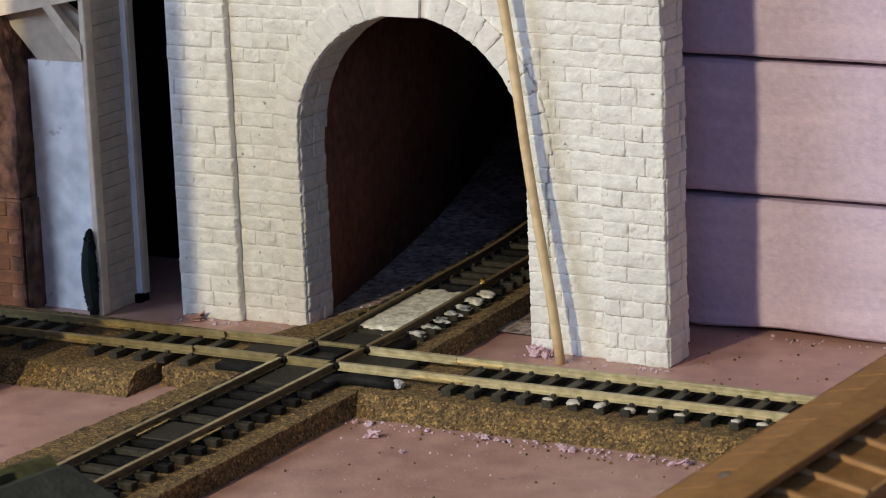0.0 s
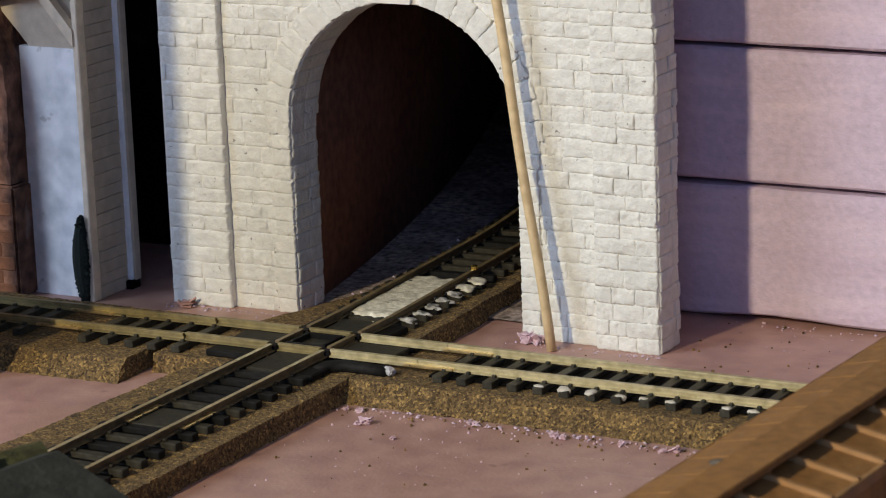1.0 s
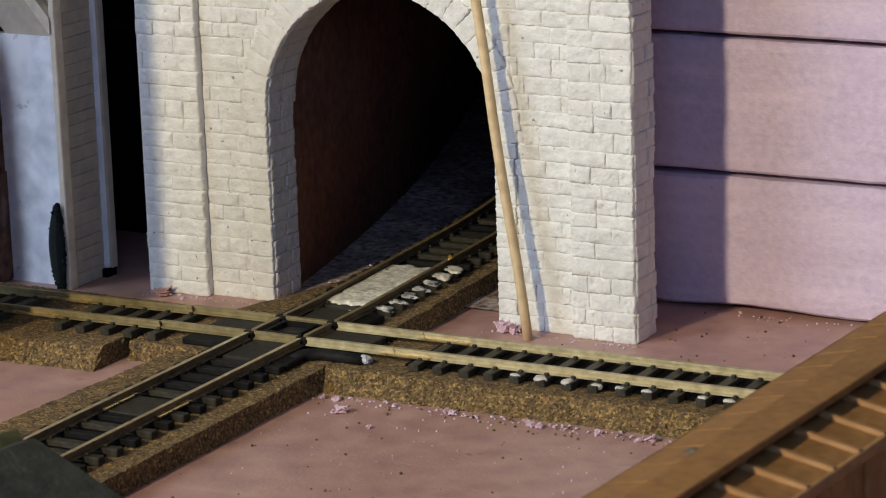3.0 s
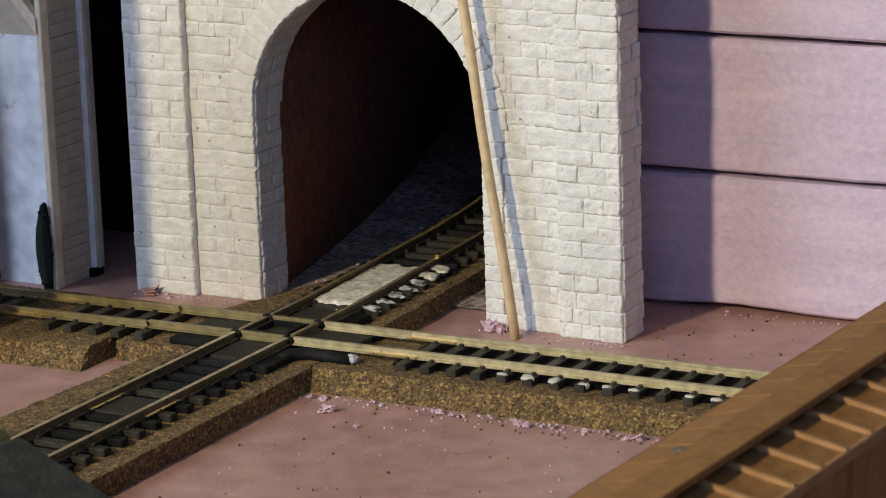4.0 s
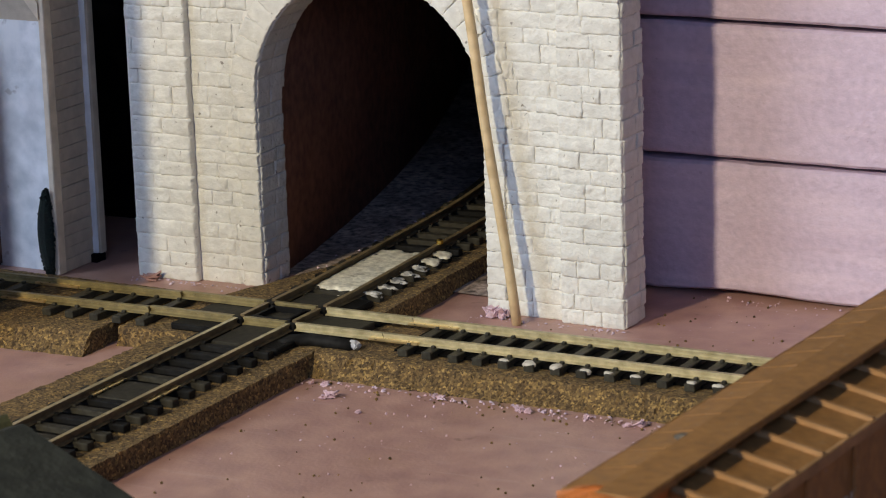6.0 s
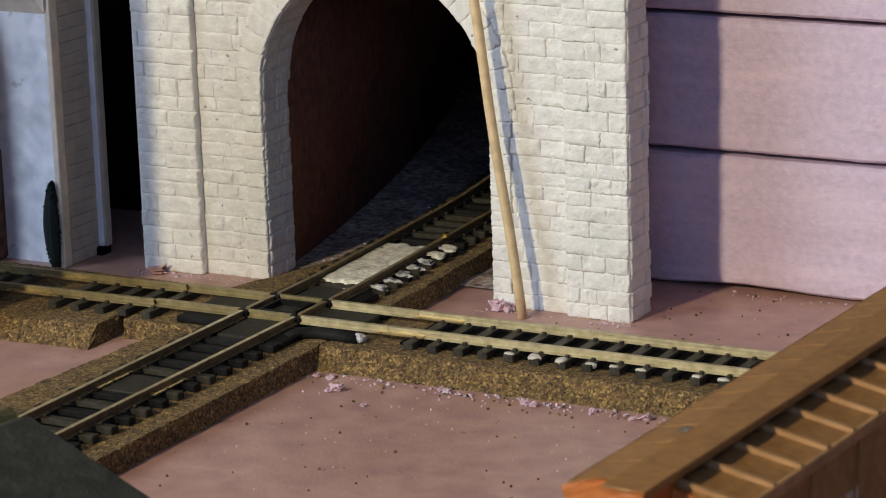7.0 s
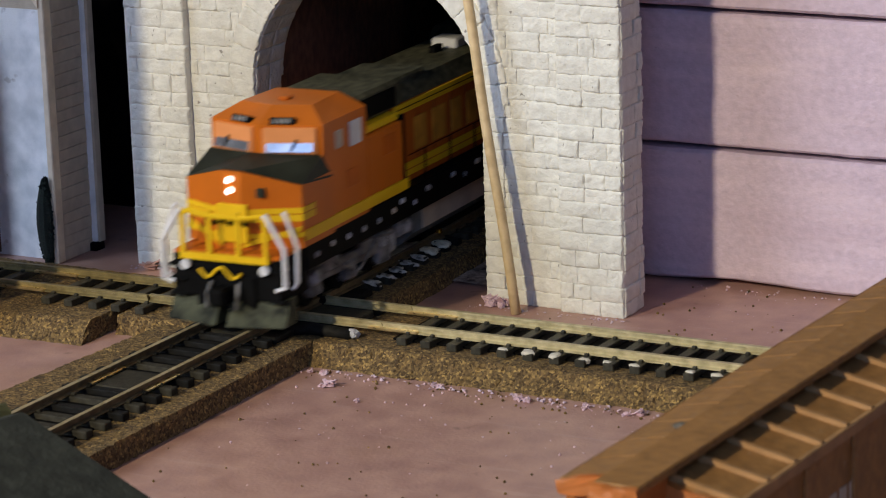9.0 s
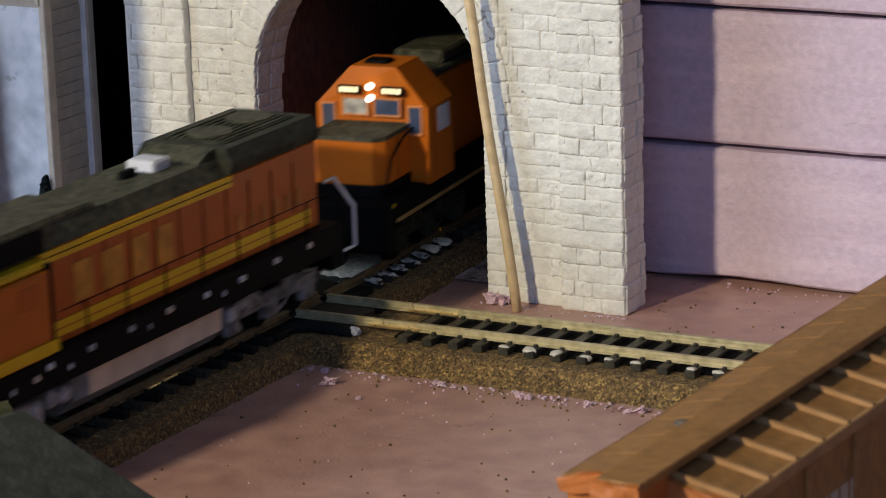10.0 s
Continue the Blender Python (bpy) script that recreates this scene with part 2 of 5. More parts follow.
DULL_STRIPE = material("dull_tan_stripe", (0.30, 0.20, 0.07), 0.5, spec=0.15, spread=0.2, scale=200)
LAMP = material("headlight_glow", (1, 0.95, 0.85), 0.3, emit=(1.0, 0.9, 0.78, 3.0))
PLOW = material("plow_grey_green", (0.018, 0.020, 0.013), 0.65, spec=0.15, spread=0.4, scale=260, bump=0.15, second=(0.060, 0.064, 0.040), patch=90)
WALL_PAINT = material("room_paint", (0.19, 0.18, 0.175), 0.9, spread=0.05, scale=5, patch=2)
CARPET = material("room_floor", (0.09, 0.075, 0.065), 0.95, spread=0.2, scale=60, patch=4)

# ---- mesh helpers: all sizes below are millimetres ----
MM = 0.001


def box(bm, x0, x1, y0, y1, z0, z1, bevel=0.0, seg=1):
    vs = bmesh.ops.create_cube(bm, size=1.0)["verts"]
    for v in vs:
        v.co = Vector(((x0 + x1) / 2 + v.co.x * (x1 - x0), (y0 + y1) / 2 + v.co.y * (y1 - y0), (z0 + z1) / 2 + v.co.z * (z1 - z0)))
    if bevel:
        es = list({e for v in vs for e in v.link_edges})
        bmesh.ops.bevel(bm, geom=es, offset=bevel, segments=seg, affect="EDGES", clamp_overlap=True)
    return bm


def prism(bm, outline, a, b, axis="y"):
    """A closed outline, swept from a to b along an axis. Outline pairs: (x, z) along y, (y, z) along x, (x, y) along z."""
    def at(p, s):
        return {"y": (p[0], s, p[1]), "x": (s, p[0], p[1]), "z": (p[0], p[1], s)}[axis]
    lo = [bm.verts.new(at(p, a)) for p in outline]
    hi = [bm.verts.new(at(p, b)) for p in outline]
    n = len(outline)
    fs = [bm.faces.new(lo), bm.faces.new(hi[::-1])]
    for i in range(n):
        fs.append(bm.faces.new((lo[i], hi[i], hi[(i + 1) % n], lo[(i + 1) % n])))
    bmesh.ops.recalc_face_normals(bm, faces=fs)
    return bm


def tube(bm, path, radius, sides=8):
    """A round bar along a path of points."""
    pts = [Vector(p) for p in path]
    rings = []
    for i, p in enumerate(pts):
        d = (pts[min(i + 1, len(pts) - 1)] - pts[max(i - 1, 0)]).normalized()
        u = d.orthogonal().normalized() if i == 0 else (u - d * u.dot(d)).normalized()
        w = d.cross(u)
        r = radius[i] if isinstance(radius, (list, tuple)) else radius
        rings.append([bm.verts.new(p + (u * math.cos(k * math.tau / sides) + w * math.sin(k * math.tau / sides)) * r) for k in range(sides)])
    fs = []
    for r0, r1 in zip(rings, rings[1:]):
        for k in range(sides):
            fs.append(bm.faces.new((r0[k], r0[(k + 1) % sides], r1[(k + 1) % sides], r1[k])))
    fs += [bm.faces.new(rings[0][::-1]), bm.faces.new(rings[-1])]
    bmesh.ops.recalc_face_normals(bm, faces=fs)
    return bm


def cylinder(bm, centre, radius, depth, axis="x", sides=20):
    c = Vector(centre)
    d = {"x": Vector((1, 0, 0)), "y": Vector((0, 1, 0)), "z": Vector((0, 0, 1))}[axis] * depth / 2
    return tube(bm, [c - d, c + d], radius, sides)


def mesh_of(name, bm, mat, smooth=False):
    bmesh.ops.scale(bm, vec=(MM, MM, MM), verts=bm.verts)
    me = bpy.data.meshes.new(name)
    bm.to_mesh(me)
    bm.free()
    me.materials.append(mat)
    if smooth:
        for p in me.polygons:
            p.use_smooth = True
    return me


def part(name, bm, mat, parent=None, label="", smooth=False):
    ob = new(name, mesh_of(name, bm, mat, smooth))
    if parent is not None:
        ob.parent = parent
    return tagged(ob, label)


def piece(name, me, parent, m):
    ob = new(name, me)
    ob.parent = parent
    ob.matrix_basis = m
    return ob


def thing(name, label, category, at=(0, 0, 0), rz=0.0, group="", kind=""):
    ob = new(name)
    ob.empty_display_size = 0.01
    ob.matrix_basis = pose(at[0] * MM, at[1] * MM, at[2] * MM, 0, 0, rz)
    return tagged(ob, label, category, group, kind)


def boxes(*rows, bevel=0.0):
    bm = bmesh.new()
    for r in rows:
        box(bm, *r, bevel=bevel)
    return bm


def rough(bm, amount, scale, seed=0.0):
    """Uneven surface: moves the vertices by a noise of that grain."""
    for v in bm.verts:
        v.co += Vector(noise.noise_vector(v.co * scale + Vector((seed, seed * 1.7, 0)))) * amount


BASE = -9.8      # top of the foam baseboard
CORK_TOP = -4.15  # top of the cork roadbed; rail heads are at 0
rng = random.Random(7)

# ---- setting ----


def slab(name, rows, mat, label, kind="structure", category=""):
    ob = part(name, boxes(*rows), mat, None)
    return tagged(ob, label, category, "", kind)


def build_room():
    slab("floor", [(-1800, 1900, -2000, 1500, -1010, -1000)], CARPET, "dark brown carpeted floor of the hobby room")
    slab("ceiling", [(-1800, 1900, -2000, 1500, 1500, 1520)], WALL_PAINT, "plain cream painted ceiling of the room")
    slab("wall_north", [(-1800, 1900, 1500, 1520, -1000, 1500)], WALL_PAINT, "plain beige painted room wall")
    slab("wall_south", [(-1800, 1900, -2020, -2000, -1000, 1500)], WALL_PAINT, "plain beige painted room wall")
    slab("wall_west", [(-1820, -1800, -2000, 1500, -1000, 1500)], WALL_PAINT, "plain beige painted room wall")
    slab("wall_east", [(1900, 1920, -2000, 1500, -1000, 1500)], WALL_PAINT, "plain beige painted room wall")


def grid_sheet(bm, x0, x1, y0, y1, step, height):
    nx, ny = max(1, round((x1 - x0) / step)), max(1, round((y1 - y0) / step))
    rows = [[bm.verts.new((x0 + (x1 - x0) * i / nx, y0 + (y1 - y0) * j / ny, 0)) for i in range(nx + 1)] for j in range(ny + 1)]
    for row in rows:
        for v in row:
            v.co.z = height(v.co.x, v.co.y)
    for j in range(ny):
        for i in range(nx):
            bm.faces.new((rows[j][i], rows[j][i + 1], rows[j + 1][i + 1], rows[j + 1][i]))


def build_ground():
    slab("table", [(-1150, 700, -420, 1150, -90, -50)], TAN_WOOD, "plywood table top under the layout", category="table")
    slab("baseboard", [(-1150, 700, -420, 1150, -49.8, BASE - 0.4)], PINK, "solid pink foam baseboard under the layout")
    bm = bmesh.new()
    grid_sheet(bm, -200, 340, -330, 110, 4.0, lambda x, y: BASE + 0.07 * noise.noise((x * 0.03, y * 0.03, 1)) + 0.03 * noise.noise((x * 0.2, y * 0.2, 4)))
    tagged(part("ground", bm, PINK, None, smooth=True), "scuffed pink foam board ground with glue stains", kind="structure")


def foam_board(x0, x1, y0, y1, z0, z1, label, seed):
    bm = bmesh.new()
    nx, ny = 72, 14
    mid, half = (z0 + z1) / 2, (z1 - z0) / 2
    rings = []
    for i in range(nx + 1):
        x = x0 + (x1 - x0) * i / nx
        ring = []
        for j in range(ny + 1):
            a = -1 + 2 * j / ny
            z = mid + half * (1 - (1 - abs(a)) ** 1.6) * (1 if a > 0 else -1)
            edge = max(0.0, (abs(z - mid) / half - 0.93) / 0.07)
            y = y0 + 1.1 * edge ** 2 + 0.5 * noise.noise((x * 0.05, z * 0.10, seed)) + 0.12 * noise.noise((x * 0.6, z * 0.6, seed))
            w = (abs(z - mid) / half) ** 5
            z += w * (0.3 * noise.noise((x * 0.06, seed, 3)) + 0.25 * noise.noise((x * 0.3, seed, 5)) + (1.2 * math.exp(-((x - 97) / 17) ** 2) - 0.2 if a < 0 and seed == 0 else 0))
            ring.append(bm.verts.new((x, y, z)))
        ring += [bm.verts.new((x, y1, z1)), bm.verts.new((x, y1, z0))]
        rings.append(ring)
    k = len(rings[0])
    for r0, r1 in zip(rings, rings[1:]):
        for j in range(k):
            bm.faces.new((r0[j], r0[(j + 1) % k], r1[(j + 1) % k], r1[j]))
    bm.faces.new(rings[0]), bm.faces.new(rings[-1])
    bmesh.ops.recalc_face_normals(bm, faces=bm.faces)
    return tagged(part("foam_board", bm, PINK_WALL, None), label, "foam board", "stacked foam boards")


def build_backing():
    bm = bmesh.new()
    # unseen board, added only to block the lamp from the left side
    box(bm, -134, -83.0, -45, -40, BASE - 0.2, 128, bevel=0.9, seg=2)
    tagged(part("foam_board", bm, PINK_WALL), "unseen upright board added to shade the timber portal and left pilaster", "foam board")
    for k, word in enumerate(("bottom", "middle", "upper")):
        foam_board(62, 420, 90.5 + 0.5 * (k % 2), 150, BASE + 0.9 + 39.55 * k, BASE + 38.95 + 39.55 * k,
                   f"pink insulation foam board with rough face, {word} of the stack", k * 5.1)

# ---- track geometry: a straight line that turns into a curve inside the tunnel ----
CURVE_FROM, RADIUS, BEND_AT, BEND = 105.0, 457.0, 27.4, 0.055


def line_at(s):
    """Place and turn (radians) of the through track, s millimetres inward of the crossing."""
    if s <= BEND_AT:
        return Vector((0, s, 0)), 0.0
    if s <= CURVE_FROM:
        return Vector((-BEND * (s - BEND_AT), s, 0)), BEND
    phi = BEND + (s - CURVE_FROM) / RADIUS
    x0 = -BEND * (CURVE_FROM - BEND_AT)
    return Vector((x0 - RADIUS * (math.cos(BEND) - math.cos(phi)), CURVE_FROM + RADIUS * (math.sin(phi) - math.sin(BEND)), 0)), phi


RAIL_PROFILE = [(-0.65, 0), (0.65, 0), (0.7, -0.55), (0.3, -0.72), (0.3, -1.55), (1.3, -1.8), (1.3, -2.05), (-1.3, -2.05), (-1.3, -1.8), (-0.3, -1.55), (-0.3, -0.72), (-0.7, -0.55)]


def swept_rail(side, s0, s1, step=12.0):
    """A rail of the through track on one side of its centre line."""
    bm = bmesh.new()
    n = max(1, math.ceil((s1 - s0) / step)) if s1 > CURVE_FROM else 1
    rings = []
    for i in range(n + 1):
        p, phi = line_at(s0 + (s1 - s0) * i / n)
        u = Vector((math.cos(phi), math.sin(phi), 0))
        rings.append([bm.verts.new(p + u * (side * 8.25 + a) + Vector((0, 0, b))) for a, b in RAIL_PROFILE])
    k = len(RAIL_PROFILE)
    for r0, r1 in zip(rings, rings[1:]):
        for j in range(k):
            bm.faces.new((r0[j], r0[(j + 1) % k], r1[(j + 1) % k], r1[j]))
    bm.faces.new(rings[0]), bm.faces.new(rings[-1][::-1])
    bmesh.ops.recalc_face_normals(bm, faces=bm.faces)
    return bm


def tie_mesh(name, mat, length=28.4, width=2.9):
    """A sleeper with two pairs of moulded spikes, across x."""
    bm = bmesh.new()
    box(bm, -length / 2, length / 2, -width / 2, width / 2, -4.1, -2.1, bevel=0.2)
    for s in (-1, 1):
        for o in (-1.75, 1.75):
            x = s * 8.25 + o
            box(bm, x - 0.55, x + 0.55, -0.55, 0.55, -2.15, -1.4, bevel=0.15)
    return mesh_of(name, bm, mat)


def worn(ob):
    """Polished head; sides and foot darker, their shade put into the colour."""
    ob.data.materials.append(SHADED_SIDE)
    for p in ob.data.polygons:
        if not (p.normal.z > 0.9 and p.center.z > -0.1 * MM):
            p.material_index = 1
    return ob


TIE_MESH = tie_mesh("tie", TIE)
TIE_DUSTY_MESH = tie_mesh("tie", TIE_DUSTY)
TIE_GREY_MESH = tie_mesh("tie", TIE_GREY)
JOINER = mesh_of("rail_joiner", boxes((-1.75, 1.75, -7.5, 7.5, -2.03, -1.35), bevel=0.2), JOINER_BRASS)


def through_track(name, label, s0, s1, first, pitch=7.508, dusty=0.0, joiner=(), mat=BRASS):
    t = thing(name, label, "model track", group="model railway tracks")
    for side in (-1, 1):
        worn(part("rail", swept_rail(side, s0, s1), mat, t))
    s = first
    while s < s1 - 1:
        p, phi = line_at(s)
        m = Matrix.Translation((p + Vector((rng.uniform(-0.25, 0.25), 0, 0))) * MM) @ Euler((0, 0, phi + rng.uniform(-0.02, 0.02))).to_matrix().to_4x4()
        piece("tie", TIE_DUSTY_MESH if rng.random() < dusty else TIE_MESH, t, m)
        s += pitch
    # full-width sheet: webs under the rails plus shade drawn in the gaps
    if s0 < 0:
        part("web_shade", boxes((-11.0, 11.0, s0, s1, -4.12, -3.5)), WEB_SHADE, t)
    for s in joiner:
        p, phi = line_at(s)
        part("joint_plate", boxes((-6.4, 6.4, s - 6.8, s + 7.2, -3.4, -2.05), bevel=0.25), TIE_DUSTY, t)
        for side in (-1, 1):
            m = Matrix.Translation(Vector((p.x + side * 8.25 * math.cos(phi), p.y + side * 8.25 * math.sin(phi), 0)) * MM) @ Euler((0, 0, phi)).to_matrix().to_4x4()
            piece("rail_joiner", JOINER, t, m)
    return t


def glue_chip(k, w, d):
    """A ragged flat chip of dried glue, lapping over the end of a sleeper."""
    bm = bmesh.new()
    n = 9
    rings = []
    for z, grow in ((-2.9, 0.85), (-2.0, 1.05), (-1.62, 0.8)):
        ring = []
        for i in range(n):
            a = math.tau * i / n
            r = grow * (1 + 0.42 * noise.noise((math.cos(a) * 1.4 + k * 5.1, math.sin(a) * 1.4, k)))
            ring.append(bm.verts.new((w * r * math.cos(a), -1.6 + d * r * math.sin(a), z + 0.18 * noise.noise((i * 0.9, k * 2.7, z)))))
        rings.append(ring)
    for r0, r1 in zip(rings, rings[1:]):
        for i in range(n):
            bm.faces.new((r0[i], r0[(i + 1) % n], r1[(i + 1) % n], r1[i]))
    bm.faces.new(rings[0][::-1]), bm.faces.new(rings[-1])
    bmesh.ops.recalc_face_normals(bm, faces=bm.faces)
    return mesh_of("glue_chip", bm, WHITE_BIT)


WHITE_CHIPS = [glue_chip(k, 1.7, 1.6) for k in range(3)]
SMALL_CHIPS = [glue_chip(k + 3, 1.4, 0.9) for k in range(3)]


def cross_track(name, label, x0, x1, ties, dy0=0.0, dy1=0.0, white=(), joiners=(), mat=None):
    """A straight track along x; its far end may stand a little off the axis."""
    t = thing(name, label, "model track", group="model railway tracks")
    for side in (-1, 1):
        bm = bmesh.new()
        prism(bm, [(a + side * 8.25, b) for a, b in RAIL_PROFILE], x0, x1, "x")
        for v in bm.verts:
            v.co.y += dy0 + (dy1 - dy0) * (v.co.x - x0) / (x1 - x0)
        part("rail", bm, mat or BRASS, t)
    for i, x in enumerate(ties):
        y = dy0 + (dy1 - dy0) * (x - x0) / (x1 - x0)
        m = pose(x * MM, y * MM, 0, 0, 0, 90 + rng.uniform(-1.2, 1.2))
        piece("tie", TIE_GREY_MESH, t, m)
        if i in white and white[i] > 1:
            me = (WHITE_CHIPS if white[i] == 2 else SMALL_CHIPS)[i % 3]
            drop = 0.0 if white[i] == 2 else rng.uniform(-0.25, 0.0)
            piece("glue_chip", me, t, pose((x + rng.uniform(-0.3, 0.3)) * MM, (y - 11.4) * MM, drop * MM, rng.uniform(-2, 5), rng.uniform(-6, 6), rng.uniform(-14, 14)))
    # same sheet here, darkening the gaps between sleepers
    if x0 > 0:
        part("web_shade", boxes((x0 + 4, x1, -10.2, 10.2, -4.12, -3.5)), WEB_SHADE, t)
    for x, y in joiners:
        piece("rail_joiner", JOINER, t, pose(x * MM, y * MM, 0, 0, 0, 90))
    return t


def build_tracks():
    through_track("straight_track", "brass model railway track with black sleepers on cork", -330, -27.6, -322, dusty=0.55, joiner=(-73.0,), mat=AGED_BRASS)
    through_track("tunnel_track", "model railway track with dull rails curving into the tunnel", 27.4, 1500, 31, dusty=0.3, mat=DARK_RAIL)
    cross_track("siding_track", "brass railed model track with black sleepers, some with white ends", 37.0, 330,
                [45.3 + 7.508 * i for i in range(38)], white={4: 3, 5: 2, 6: 2, 7: 3, 8: 3, 9: 3, 10: 1, 11: 3, 12: 3}, joiners=((40.5, -8.35), (43.5, 8.15)))
    left = [-36.5 - 7.6 * i for i in range(5)] + [-89 - 7.6 * i for i in range(19)]
    cross_track("siding_track", "brass railed model track with black sleepers before the timber portal", -36.9, -240, left, -1.0, -6.0, white={2: 1, 4: 1}, joiners=((-78, -10.3), (-78, 6.3)), mat=DULL_BRASS)
    # the right-angle crossing
    c = thing("track_crossing", "right-angle model track crossing of black plastic with brass rails", "track crossing")
    bm = bmesh.new()
    box(bm, -26, 26, -6.2, 6.2, -4.1, -1.9, bevel=0.3)
    box(bm, -6.2, 6.2, -26, 26, -4.09, -1.92, bevel=0.3)
    part("base", bm, TIE_DUSTY, c)
    for s in (-1, 1):
        for a, b in ((-36.8, -9.9), (-6.6, 6.6), (9.9, 36.8)):
            bm = bmesh.new()
            prism(bm, [(u + s * 8.25, w) for u, w in RAIL_PROFILE], a, b, "x")
            part("rail", bm, DULL_BRASS if a < 0 else BRASS, c)
        for a, b in ((-27.4, -9.9), (-6.6, 6.6), (9.9, 27.2)):
            bm = bmesh.new()
            prism(bm, [(u + s * 8.25, w) for u, w in RAIL_PROFILE], a, b, "y")
            worn(part("rail", bm, DARK_RAIL if a > -7 else BRASS, c))
        part("guard_rail", boxes((-6.3, 6.3, s * 5.2 - 0.5, s * 5.2 + 0.5, -2.0, -0.35), (s * 5.2 - 0.5, s * 5.2 + 0.5, -4.6, 4.6, -2.0, -0.36), bevel=0.12), TIE, c)
        for u in (-1, 1):
            part("frog", boxes((s * 8.25 - 1.5, s * 8.25 + 1.5, u * 8.25 - 1.5, u * 8.25 + 1.5, -4.05, -0.5), bevel=0.3), TIE, c)
            if (u, s) != (1, -1):
                part("outer_tie", boxes((u * 19 - 7.5, u * 19 + 7.5, s * 11.4 - 3.4, s * 11.4 + 3.4, -4.05, -2.2), bevel=0.4), TIE, c)
            part("outer_tie", boxes((s * 11.4 - 3.0, s * 11.4 + 3.0, u * 19 - 7.2, u * 19 + 7.2, -4.06, -2.25), bevel=0.4), TIE, c)


def build_crossing_tube():
    """The bent black sleeve with a torn silver end beside the crossing."""
    t = thing("cable_sleeve", "black plastic sleeve with a torn silvery end beside the crossing", "sleeve")
    path = [(11.5, -19.5, -3.4), (13.0, -15.5, -2.9), (17.0, -13.2, -2.8), (23.0, -12.8, -3.0), (30.0, -12.9, -3.2)]
    part("sleeve", tube(bmesh.new(), path, [1.7, 1.9, 1.8, 1.75, 1.6], 14), TIE, t, smooth=True)
    bm = bmesh.new()
    bmesh.ops.create_icosphere(bm, subdivisions=2, radius=1.5)
    rough(bm, 1.1, 0.8, 4.0)
    for v in bm.verts:
        v.co = Vector((v.co.x * 0.9 + 30.6, v.co.y * 0.9 - 12.9, v.co.z * 0.9 - 2.9))
    part("torn_end", bm, SILVER, t, "torn silvery end")


def cork_strip(label, outline, bevels, seed, fine=1.1):
    """A cork slab; bevels gives, side by side of the outline, how far the foot stands out."""
    bm = bmesh.new()
    n = len(outline)
    pts = [Vector((x, y)) for x, y in outline]
    rings = []
    for z, grow in [(BASE - 0.2 + (CORK_TOP - BASE + 0.2) * k / 5, 1.0 - k / 5) for k in range(6)]:
        ring = []
        for i in range(n):
            a, b, c = pts[i - 1], pts[i], pts[(i + 1) % n]
            e0, e1 = (b - a).normalized(), (c - b).normalized()
            n0, n1 = Vector((e0.y, -e0.x)), Vector((e1.y, -e1.x))
            d0, d1 = bevels[i - 1] * grow, bevels[i] * grow
            den = n0.x * n1.y - n0.y * n1.x
            if abs(den) < 0.05:
                off = n0 * max(d0, d1)
            else:
                off = Vector(((d0 * n1.y - d1 * n0.y) / den, (n0.x * d1 - n1.x * d0) / den))
            ring.append((b + off, z))
        rings.append(ring)
    loops = []
    for ring in rings:
        loop = []
        for i in range(n):
            (p, z), (q, _) = ring[i], ring[(i + 1) % n]
            cuts = max(1, int((pts[(i + 1) % n] - pts[i]).length / fine))
            for k in range(cuts):
                w = p.lerp(q, k / cuts)
                loop.append(bm.verts.new((w.x, w.y, z)))
        loops.append(loop)
    m = len(loops[0])
    for l0, l1 in zip(loops, loops[1:]):
        for i in range(m):
            bm.faces.new((l0[i], l0[(i + 1) % m], l1[(i + 1) % m], l1[i]))
    top = bm.faces.new(loops[-1])
    bmesh.ops.recalc_face_normals(bm, faces=bm.faces)
    bmesh.ops.triangulate(bm, faces=[top])
    for v in bm.verts:
        if v.co.z < CORK_TOP - 0.1:
            v.co += Vector(noise.noise_vector(v.co * 0.35 + Vector((seed, 0, 0)))) * 0.55
        else:
            v.co += Vector(noise.noise_vector(v.co * 0.35 + Vector((seed, 0, 0)))) * 0.35
            v.co.z = CORK_TOP + 0.05
        crumb_by = Vector(noise.noise_vector(v.co * 1.15 + Vector((seed, 3, 0)))) * 0.62
        if v.co.z > CORK_TOP - 0.1:
            crumb_by.z = min(0.0, crumb_by.z) * 0.8
        v.co += crumb_by
    for v in bm.verts:
        v.co.z = max(v.co.z, BASE - 0.3)
    return tagged(part("cork_roadbed", bm, CORK), label, "cork roadbed", "cork roadbed strips")


